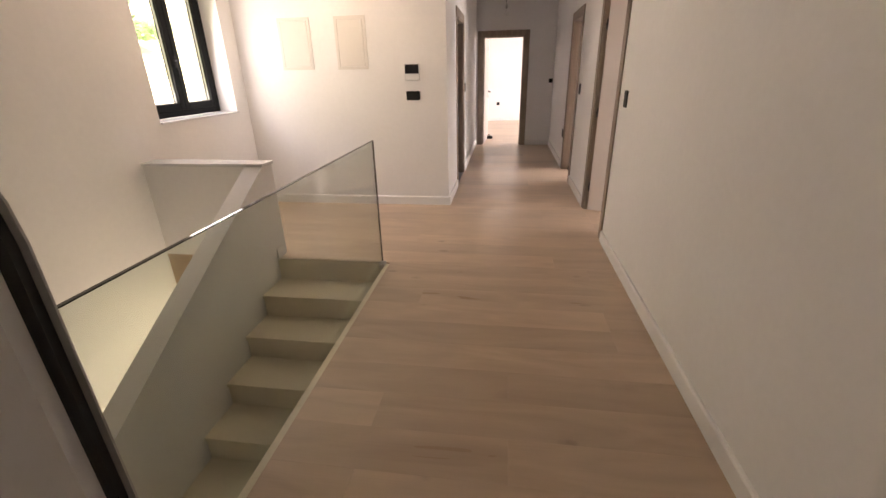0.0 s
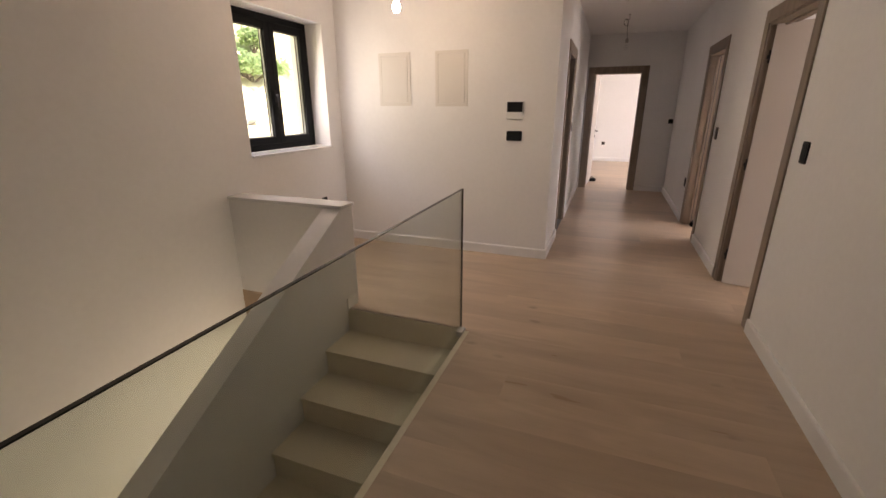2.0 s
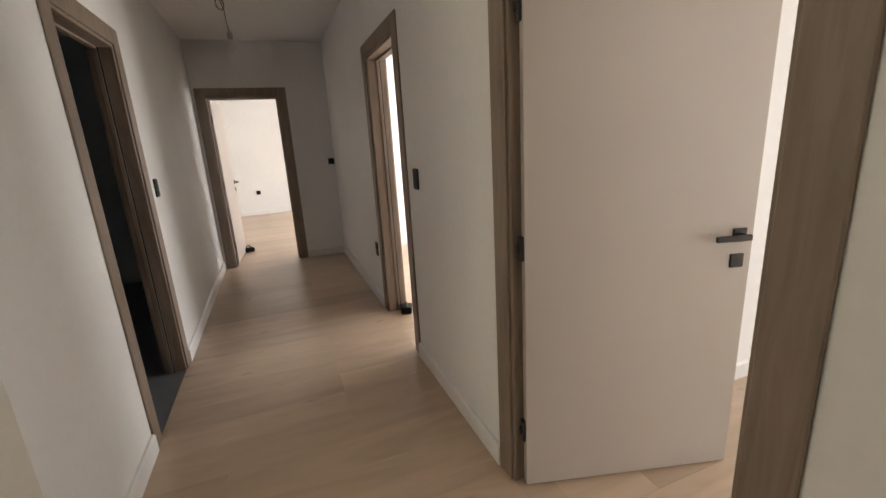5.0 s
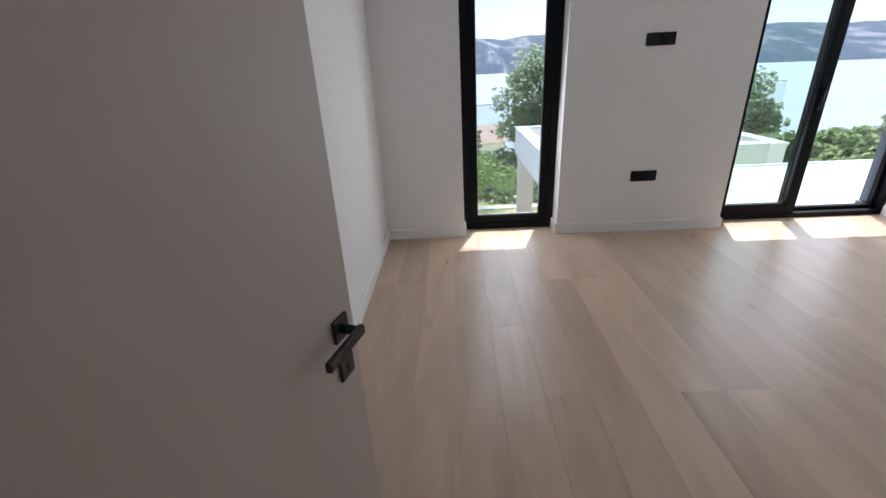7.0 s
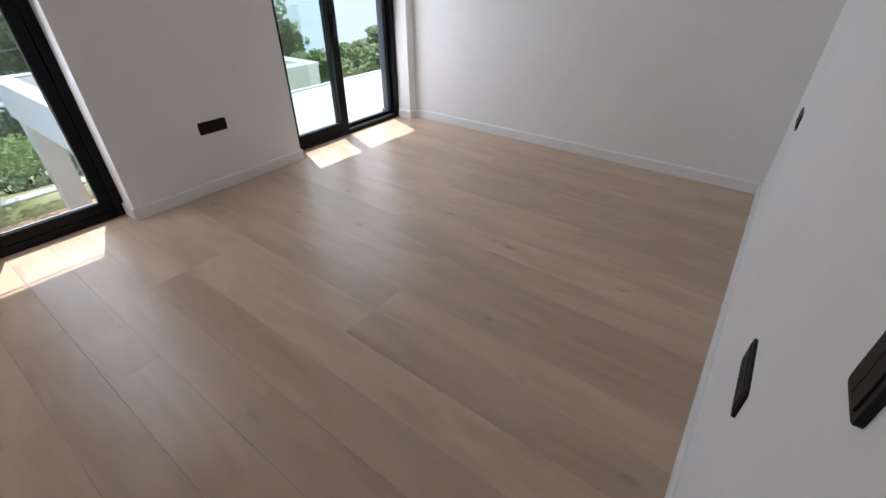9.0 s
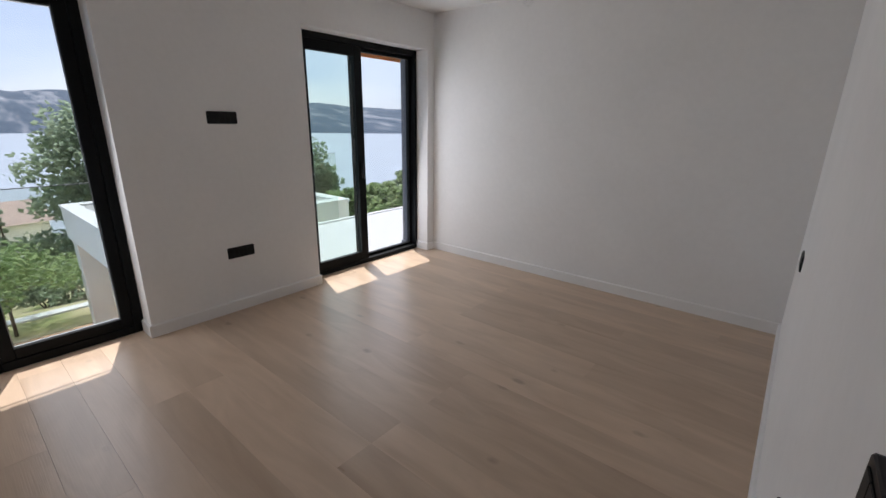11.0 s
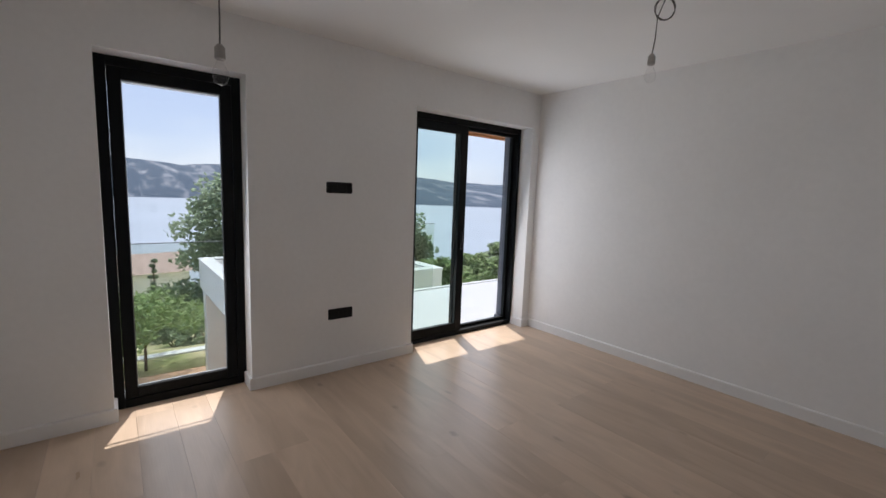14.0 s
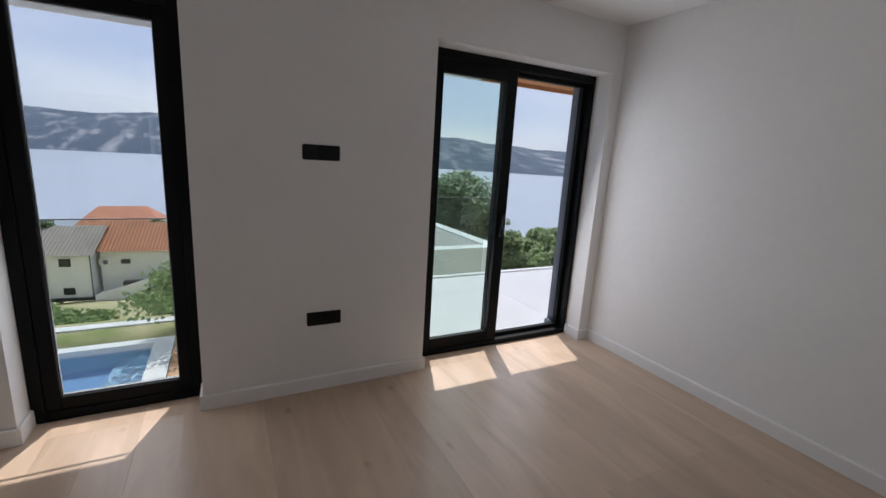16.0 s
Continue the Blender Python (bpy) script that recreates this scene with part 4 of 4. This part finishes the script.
deck = thing("pool_deck", "orange wooden deck boards beside the pool", "deck", (0, 0, 0), kind="structure")
for k in range(60):
    y0 = -7.8 + 0.135 * k
    part("board", bx(9.2, y0, GZ, 12.45, y0 + 0.130, GZ + 0.03), DECK, deck)
part("joists", bx(9.2, -7.8, GZ - 1.62, 12.45, 0.30, GZ - 0.002), SUBFLOOR, deck)
part("edging", bx(11.80, -7.8, GZ + 0.03, 11.92, 0.27, GZ + 0.045), COPING, deck, "white drainage strip")
pool = thing("pool", "rectangular swimming pool with pale blue water", "pool", (0, 0, 0), kind="structure")
pb = bmesh.new()
for a in ((8.0, 0.31, 12.62, 0.72), (12.35, 0.72, 12.62, 9.0), (7.7, 0.31, 8.0, 9.0)):
    box(pb, a[0], a[1], GZ - 1.62, a[2], a[3], GZ + 0.05)
part("coping", pb, COPING, pool, "white stone pool edge")
part("basin", bx(8.0, 0.72, GZ - 1.5, 12.35, 9.0, GZ - 0.45), POOL, pool)
for k in range(3):
    part("step", bx(8.0, 0.72, GZ - 0.45, 12.35, 1.0 + 0.25 * (2 - k), GZ - 0.35 + 0.09 * k), RENDER_W, pool)
ob = part("water", bx(8.0, 0.7205, GZ - 0.14, 12.35, 9.0, GZ - 0.09), POOL_WATER, pool, "clear still pool water")
ob.visible_shadow = False
gw = thing("garden_wall", "low white garden wall beyond the lawn", "wall", (0, 0, 0), kind="structure")
part("wall", bx(13.85, -16, GZ - 1.5, 14.05, 16, GZ - 0.04), RENDER_W, gw)
part("cap", bx(13.80, -16, GZ - 0.039, 14.10, 16, GZ + 0.02), COPING, gw)


def ground_z(x, y):
    """The lie of the land: a bank uphill behind the house, a level garden, then a slope down to the sea."""
    if -8.0 <= x < -4.2:
        return GZ - 0.02
    if x < -8.0:
        d = -8.0 - x
        z = GZ + min(1.0, d / 1.5) * 2.4 + d * 0.24 + 14 * (1 - math.cos(min(d / 70, 1) * math.pi)) * 1.3
        return z + 1.2 * noise.noise((x * 0.12, y * 0.12, 3)) * min(1, d / 6)
    if x < 14.4:
        if 4.2 < x < 12.62:
            return GZ - 1.6
        return GZ - 0.02
    d = x - 14.4
    z = GZ - 0.25 - d * 0.292 + 0.35 * noise.noise((x * 0.15, y * 0.15, 1)) * min(1, d / 4)
    return max(z, -34)


def grid_mesh(name, xs, ys, fz, material, label, category):
    verts = [(x, y, fz(x, y)) for x in xs for y in ys]
    n = len(ys)
    faces = [(i * n + j, (i + 1) * n + j, (i + 1) * n + j + 1, i * n + j + 1) for i in range(len(xs) - 1) for j in range(n - 1)]
    me = bpy.data.meshes.new(name)
    me.from_pydata(verts, [], faces)
    me.materials.append(material)
    for p in me.polygons:
        p.use_smooth = True
    return tagged(new(name, me), label, category, "", "structure")


xs = [-160 + 5 * i for i in range(29)] + [-17 + 1.0 * i for i in range(12)] + [-5.0, -4.2, 4.19, 4.21, 8.0]
pool_x = [12.61, 12.63, 13.5, 14.39, 14.5] + [15 + 1.5 * i for i in range(60)] + [108, 118, 130, 145]
ys = [-150 + 6 * i for i in range(51)]
ys = sorted(set(ys + [-12 + 1.5 * i for i in range(18)]))
ground = grid_mesh("ground", xs + pool_x, ys, ground_z, EARTH, "dry grassy ground falling to the sea", "ground")
lawn = solid("lawn", bx(12.625, -16, GZ - 1.62, 13.84, 16, GZ - 0.06), LAWN, "sunburnt lawn strip beside the pool", "lawn")
solid("paving", bx(4.18, -16, GZ - 1.62, 7.69, 16, GZ + 0.012), COPING, "pale paving at the foot of the house", "pavement")
solid("water", bx(60, -4500, -33.2, 4500, 4500, -33), SEA, "calm pale blue sea", "water")


def ridge(name, r, a0, a1, zfun, depth, label):
    """A range of hills on an arc round the viewer, rising from the far shore."""
    n, mrows = 260, 26
    verts, faces = [], []
    for i in range(n + 1):
        a = radians(a0 + (a1 - a0) * i / n)
        for j in range(mrows + 1):
            s = j / mrows
            rad = r + depth * s
            h = zfun(math.degrees(a)) * math.sin(min(1, s * 1.05) * math.pi / 2) ** 0.9
            px, py = rad * math.cos(a), rad * math.sin(a)
            h += 14 * noise.noise((px * 0.006, py * 0.006, 2)) * s + 7 * noise.noise((px * 0.02, py * 0.02, 5)) * s
            verts.append((px, py, -33.5 + max(h, -0.5)))
    for i in range(n):
        for j in range(mrows):
            k = i * (mrows + 1) + j
            faces.append((k, k + mrows + 1, k + mrows + 2, k + 1))
    me = bpy.data.meshes.new(name)
    me.from_pydata(verts, [], faces)
    me.materials.append(HAZY_HILL)
    for p in me.polygons:
        p.use_smooth = True
    return tagged(new(name, me), label, "hills", "", "structure")


def far_height(a):
    west = 1 / (1 + math.exp((a + 36.5) / 1.3))
    return (122 + 9 * math.sin(a * 0.13 + 1.0) + 6 * math.sin(a * 0.41)) * (1 - 0.33 * west)


ridge("backdrop_hills", 1400, -85, 85, far_height, 700, "rocky hills across the water with distance haze in their colour")


# ---- vegetation ----
def foliage(bm, rnd, centre, radii, count, size, flat=0.5):
    """Loose leaf clumps scattered through a lobe; each is a bent pair of small blades."""
    cx, cy, cz = centre
    for _ in range(count):
        while True:
            v = Vector((rnd.uniform(-1, 1), rnd.uniform(-1, 1), rnd.uniform(-1, 1)))
            if 0.25 < v.length < 1:
                break
        v = v * (0.75 + 0.35 * rnd.random())
        p = Vector((cx + v.x * radii[0], cy + v.y * radii[1], cz + v.z * radii[2]))
        s = size * rnd.uniform(0.55, 1.3)
        u = Vector((rnd.gauss(0, 1), rnd.gauss(0, 1), rnd.gauss(0, flat))).normalized()
        w = u.orthogonal().normalized()
        w = (w + u.cross(w) * rnd.uniform(-1.5, 1.5)).normalized()
        a, b, c, d = p - u * s * 0.5, p + w * s * 0.33, p + u * s * 0.55, p - w * s * 0.33
        m1 = p + u.cross(w) * s * 0.18
        va, vb, vc, vd, vm = (bm.verts.new(q) for q in (a, b, c, d, m1))
        bm.faces.new((va, vb, vm))
        bm.faces.new((vb, vc, vm))
        bm.faces.new((vc, vd, vm))
        bm.faces.new((vd, va, vm))


def quick(name, bm, material, parent=None, label=""):
    me = bpy.data.meshes.new(name)
    bm.to_mesh(me)
    bm.free()
    me.materials.append(material)
    ob = new(name, me)
    ob.parent = parent
    if label:
        ob["label"] = label
    return ob


def tree(name, x, y, height, spread, label, seed, leaf=PINE, lobes=16, per=330, size=0.42, low=0.3, base=None):
    rnd = random.Random(seed)
    z0 = ground_z(x, y) - 0.2 if base is None else base
    th = thing(name, label, "tree", (x, y, z0))
    tk = bmesh.new()
    lean = Vector((rnd.uniform(-0.5, 0.5), rnd.uniform(-0.5, 0.5), 0)) * height * 0.08
    pts = [Vector((0, 0, 0)), Vector((lean.x * 0.4, lean.y * 0.4, height * 0.35)), Vector((lean.x, lean.y, height * 0.9))]
    rad = height * 0.022
    cyl(tk, pts[0], pts[1], rad, rad * 0.75, 10)
    cyl(tk, pts[1], pts[2], rad * 0.75, rad * 0.2, 10)
    cr = bmesh.new()
    for k in range(lobes):
        f = low + (1 - low) * (k + 0.5) / lobes
        a = k * 2.4 + rnd.uniform(-0.4, 0.4)
        reach = spread * (1.05 - 0.75 * ((f - low) / (1 - low)) ** 1.4) * rnd.uniform(0.45, 1.0)
        stem = pts[0].lerp(pts[2], f * 0.92)
        tip = Vector((stem.x + reach * math.cos(a), stem.y + reach * math.sin(a), height * f + rnd.uniform(0, 0.06) * height))
        cyl(tk, stem, tip, rad * 0.3, rad * 0.08, 6, caps=False)
        r = spread * rnd.uniform(0.30, 0.48)
        foliage(cr, rnd, tip, (r, r, r * 0.62), per, size)
    quick("trunk", tk, BARK, th)
    quick("crown", cr, leaf, th)
    return th


def shrub(x, y, r, h, seed, label, leaf=BUSH, per=900, size=0.22):
    rnd = random.Random(seed)
    th = thing("shrub", label, "shrub", (x, y, ground_z(x, y) - 0.1), group="shrubs on the slope")
    st = bmesh.new()
    cr = bmesh.new()
    for k in range(6):
        a = k * 1.05 + rnd.random()
        tip = Vector((r * 0.55 * math.cos(a), r * 0.55 * math.sin(a), h * rnd.uniform(0.45, 0.8)))
        cyl(st, (0, 0, 0), tip, 0.04, 0.012, 5, caps=False)
        foliage(cr, rnd, tip, (r * 0.55, r * 0.55, h * 0.34), per // 6, size)
    quick("stem", st, BARK, th)
    quick("crown", cr, leaf, th)


def polar(az, d):
    return 0.3 + d * math.cos(radians(az)), -d * math.sin(radians(az))


tree("pine_tree", *polar(12.6, 27), 8.5, 4.0, "tall pine tree with loose green crown beyond the garden wall", 3, lobes=30, per=420, size=0.32, low=0.18)
tree("pine_tree", *polar(29.5, 25), 6.2, 3.3, "broad pine tree with green crown beyond the pavilion", 8, lobes=24, per=420, size=0.32, low=0.2)
tree("pine_tree", *polar(21, 31), 9.8, 3.8, "tall pine tree rising behind the pavilion", 5, lobes=28, per=420, size=0.32)
tree("garden_tree", 12.95, -0.40, 1.72, 1.5, "small spreading leafy tree on the lawn by the pool", 9, leaf=BUSH, lobes=16, per=170, size=0.13, low=0.55, base=GZ)
rs = random.Random(21)
for k in range(34):
    az = -22 + 80 * (k + rs.random()) / 34
    d = rs.uniform(17, 30)
    x, y = polar(az, d)
    bare = az < 0
    if bare and k % 2:
        continue
    shrub(x, y, rs.uniform(0.5, 1.1) if bare else rs.uniform(1.0, 2.0), rs.uniform(0.4, 0.9) if bare else rs.uniform(0.9, 1.7) + (0.5 if 2 < az < 14 else 0), 100 + k, "leafy green shrub growing on the dry slope", leaf=PINE if 0 < az < 17 else BUSH)
for k in range(14):
    az = 36 + 20 * (k + rs.random()) / 14
    x, y = polar(az, rs.uniform(18, 26))
    tree("young_pine", x, y, rs.uniform(2.0, 2.9), 1.3, "young bright green pine on the slope", 300 + k, leaf=BUSH, lobes=10, per=170, size=0.30, low=0.2)
tree("dark_pine", *polar(45.5, 34), 4.2, 1.8, "dark pine standing above the green slope", 41, lobes=12)
# bank seen through the stairwell window
for k in range(40):
    x, y = -14 - 26 * rs.random(), -9 + 26 * rs.random()
    shrub(x, y, rs.uniform(0.7, 1.7), rs.uniform(0.7, 1.5), 500 + k, "bright green shrub on the dry bank", per=600, size=0.26)
for k in range(46):
    x, y = -44 - 50 * rs.random(), -30 + 80 * rs.random()
    tree("oak_tree", x, y, rs.uniform(4, 7), 2.8, "bushy green tree on the hillside", 700 + k, leaf=BUSH, lobes=9, per=110, size=0.7, low=0.25)
rk = random.Random(5)
for k in range(26):
    x, y = -10.5 - 9 * rk.random(), -7 + 16 * rk.random()
    bm = bmesh.new()
    bmesh.ops.create_icosphere(bm, subdivisions=2, radius=rk.uniform(0.15, 0.5))
    for v in bm.verts:
        v.co *= 1 + 0.35 * noise.noise(v.co * 3 + Vector((k, 0, 0)))
        v.co.z *= 0.6
    bmesh.ops.translate(bm, verts=bm.verts, vec=(x, y, ground_z(x, y) + 0.05))
    solid("boulder", bm, GRAVEL, "pale limestone boulder on the dry bank", "rock", "boulders on the bank", kind="thing")


# ---- neighbouring house ----
def far_house(at, turn):
    th = thing("neighbour_house", "white two storey house with orange and grey tiled roofs", "house", at, turn=turn)

    def gable(x0, x1, y0, y1, zb, ze, zr, roof_mat):
        part("wall", bx(x0, y0, zb, x1, y1, ze), HOUSE_W, th)
        rf = bmesh.new()
        o = 0.5
        xm = (x0 + x1) / 2
        n = int((y1 - y0 + 2 * o) / 0.32)
        for s in (-1, 1):
            xe = x0 - o if s < 0 else x1 + o
            for k in range(n):
                ya = y0 - o + k * 0.32
                z_e = ze - 0.12
                v = [rf.verts.new(c) for c in ((xe, ya, z_e), (xe, ya + 0.16, z_e + 0.07), (xe, ya + 0.32, z_e),
                                               (xm, ya + 0.32, zr), (xm, ya + 0.16, zr + 0.07), (xm, ya, zr))]
                rf.faces.new((v[0], v[1], v[4], v[5]))
                rf.faces.new((v[1], v[2], v[3], v[4]))
        for yy in (y0, y1):
            rf.faces.new([rf.verts.new(c) for c in ((x0, yy, ze), (x1, yy, ze), (xm, yy, zr - 0.05))])
        part("roof", rf, roof_mat, th, "clay tile roof")

    gable(0, 8, 0.0, 9.5, 0, 4.55, 6.5, GREY_ROOF)
    gable(1.5, 9, -9.5, -0.4, 0, 4.55, 6.7, TILE_ROOF)
    for y, z, w, h in ((6.3, 2.3, 1.2, 1.8), (1.3, 3.2, 1.1, 1.0), (5.9, 0.35, 1.2, 0.95), (1.2, 0.45, 1.1, 0.9)):
        wd = part("window", bx(-0.06, y, z, 0.02, y + w, z + h), HOUSE_W, th)
        part("pane", bx(-0.075, y + 0.1, z + 0.1, -0.061, y + w - 0.1, z + h - 0.1), DARK_GLASS_SHADE, wd)
    for y, z, w, h in ((-7.8, 2.6, 1.2, 1.2), (-3.0, 3.0, 1.0, 0.7)):
        wd = part("window", bx(1.44, y, z, 1.52, y + w, z + h), HOUSE_W, th)
        part("pane", bx(1.425, y + 0.1, z + 0.1, 1.439, y + w - 0.1, z + h - 0.1), DARK_GLASS_SHADE, wd)
    for y, z in ((5.0, 3.2), (3.3, 3.3), (-1.2, 3.1)):
        x = 0 if y > 0 else 1.5
        ac = part("air_conditioner", bx(x - 0.38, y, z, x - 0.02, y + 0.85, z + 0.6, bevel=0.03), WHITE_PL, th, "white outdoor air conditioning unit")
        fan = bmesh.new()
        cyl(fan, (x - 0.381, y + 0.3, z + 0.3), (x - 0.40, y + 0.3, z + 0.3), 0.22, n=14)
        part("fan_grille", fan, GUIDE, ac)
    part("drain_pipe", bx(-0.08, -0.12, 0, 0.0, -0.03, 4.4), GUIDE, th)
    # outer stair with a sloping parapet; a near-black block paints the shade underneath
    st = bmesh.new()
    prof = [(-0.4, 0.0), (-0.4, 0.55), (-6.6, 2.6), (-9.3, 2.6), (-9.3, 1.75), (-6.2, 1.75), (-2.6, 0.0)]
    q = [[st.verts.new((x, y, z)) for y, z in prof] for x in (-0.6, -0.4)]
    st.faces.new(q[0])
    st.faces.new(q[1][::-1])
    for n in range(len(prof)):
        m = (n + 1) % len(prof)
        st.faces.new((q[0][n], q[0][m], q[1][m], q[1][n]))
    part("stair_parapet", st, HOUSE_W, th, "white sloping stair wall")
    part("under_stair_shade", bx(-0.35, -9.3, 0, 0.4, -2.6, 1.7), DARK_GLASS_SHADE, th, "dark block painted as the shade under the stair")
    for k in range(5):
        part("terrace_post", bx(-0.2 - 0.1, 9.0 - k * 2.1, -0.6, -0.15, 9.1 - k * 2.1, 0.3), DARK_GLASS_SHADE, th)
    part("terrace_band", bx(-0.35, -0.3, 0.0, -0.12, 9.4, 0.3), DARK_GLASS_SHADE, th)


hx, hy = polar(-12.3, 52)
far_house((hx, hy - 0.2, -13.75), -6)
hx2, hy2 = polar(-9.0, 74)
rr = thing("roofed_house", "low house with an orange tiled roof nearer the sea", "house", (hx2, hy2, -16.5))
part("wall", bx(0, -3.5, 0, 7, 5.0, 6.6), RENDER_W, rr)
rf = bmesh.new()
for y0, y1 in ((-4.2, 5.6),):
    a = [rf.verts.new(c) for c in ((-0.6, y0, 6.5), (-0.6, y1, 6.5), (3.5, y1 - 2, 8.6), (3.5, y0 + 2, 8.6), (7.6, y0, 6.5), (7.6, y1, 6.5))]
    rf.faces.new((a[0], a[1], a[2], a[3]))
    rf.faces.new((a[3], a[2], a[5], a[4]))
    rf.faces.new((a[0], a[3], a[4]))
    rf.faces.new((a[1], a[5], a[2]))
part("roof", rf, TILE_ROOF, rr)
hx3, hy3 = polar(2.5, 54)
r3 = thing("white_house", "white house with a pale tiled roof among the trees", "house", (hx3, hy3, -14.2), turn=8)
part("wall", bx(0, -4, 0, 8, 4.4, 6.5), HOUSE_W, r3)
rf = bmesh.new()
a = [rf.verts.new(c) for c in ((-0.5, -4.5, 6.4), (-0.5, 4.9, 6.4), (4, 4.9, 8.0), (4, -4.5, 8.0), (8.5, -4.5, 6.4), (8.5, 4.9, 6.4))]
rf.faces.new((a[0], a[1], a[2], a[3]))
rf.faces.new((a[3], a[2], a[5], a[4]))
part("roof", rf, PINK_ROOF, r3, "faded pink clay tile roof")
tree("cypress", *polar(-14.8, 58), 8.6, 1.8, "dark rounded tree beside the far house", 61, lobes=10, per=200, size=0.5)
tree("cypress", *polar(-5.8, 57), 8.8, 2.2, "dark rounded tree beside the far house", 62, lobes=10, per=200, size=0.5)
tree("cypress", *polar(3.0, 47), 7.7, 0.5, "slender dark tree before a tiled roof", 63, lobes=16, per=160, size=0.3)


# ---- floor planks, laid last ----
PW, Y_REF = 0.2135, -0.006
plank_meshes = {}


def plank_mesh(length, width):
    key = (round(length, 3), round(width, 3))
    if key not in plank_meshes:
        l, w, c = key[0] / 2 - 0.00012, key[1] / 2 - 0.00012, 0.0003
        bm = bmesh.new()
        lo = [bm.verts.new(q) for q in ((-l, -w, -0.015), (l, -w, -0.015), (l, w, -0.015), (-l, w, -0.015))]
        mi = [bm.verts.new(q) for q in ((-l, -w, -c), (l, -w, -c), (l, w, -c), (-l, w, -c))]
        hi = [bm.verts.new(q) for q in ((-l + c, -w + c, 0), (l - c, -w + c, 0), (l - c, w - c, 0), (-l + c, w - c, 0))]
        for a, b in ((lo, mi), (mi, hi)):
            for i in range(4):
                bm.faces.new((a[i], a[(i + 1) % 4], b[(i + 1) % 4], b[i]))
        bm.faces.new(hi)
        plank_meshes[key] = to_mesh("plank", bm, OAK)
    return plank_meshes[key]


def planks(x0, x1, y0, y1, parent, seed, length=2.35):
    k = math.floor((y0 - Y_REF) / PW)
    while Y_REF + k * PW < y1 - 0.004:
        ya, yb = max(y0, Y_REF + k * PW), min(y1, Y_REF + (k + 1) * PW)
        rnd = random.Random(seed * 1000 + k)
        x = x0 - length * (0.25 * rnd.randint(0, 3) + 0.1)
        while x < x1 - 0.004:
            xa, xb = max(x0, x), min(x1, x + length)
            if xb - xa > 0.01 and yb - ya > 0.01:
                ob = new("plank", plank_mesh(xb - xa, yb - ya))
                ob.location = ((xa + xb) / 2, (ya + yb) / 2, 0)
                ob.parent = parent
            x += length
        k += 1


planks(ROOM_X0, ROOM_X1, ROOM_Y0, ROOM_Y1, floor_bedroom, 1)
planks(0, ROOM_X0, D1[0], D1[1], floor_bedroom, 2)
planks(ROOM_X1, FX, W1[0], W1[1], floor_bedroom, 3)
planks(ROOM_X1, FX, W2[0], W2[1], floor_bedroom, 4)
planks(VOID_X1, 0, HALL_BACK, STAIR_TOP, floor_hall, 5)
planks(STAIR_WALL, 0, STAIR_TOP, FACE_Y, floor_hall, 5)
planks(STAIR_WALL, VOID_X1, HALL_BACK, VOID_Y0, floor_hall, 6)
planks(HALL_L, 0, FACE_Y, HALL_END, floor_hall, 7)
planks(ROOM_X0, ROOM_X1, 0.95, HALL_END, floor_side, 8)
planks(0, ROOM_X0, D2[0], D2[1], floor_side, 9)
planks(-2.48, ROOM_X1, 5.255, 9.78, floor_end, 10)
planks(DE[0], DE[1], HALL_END, 5.255, floor_end, 11)
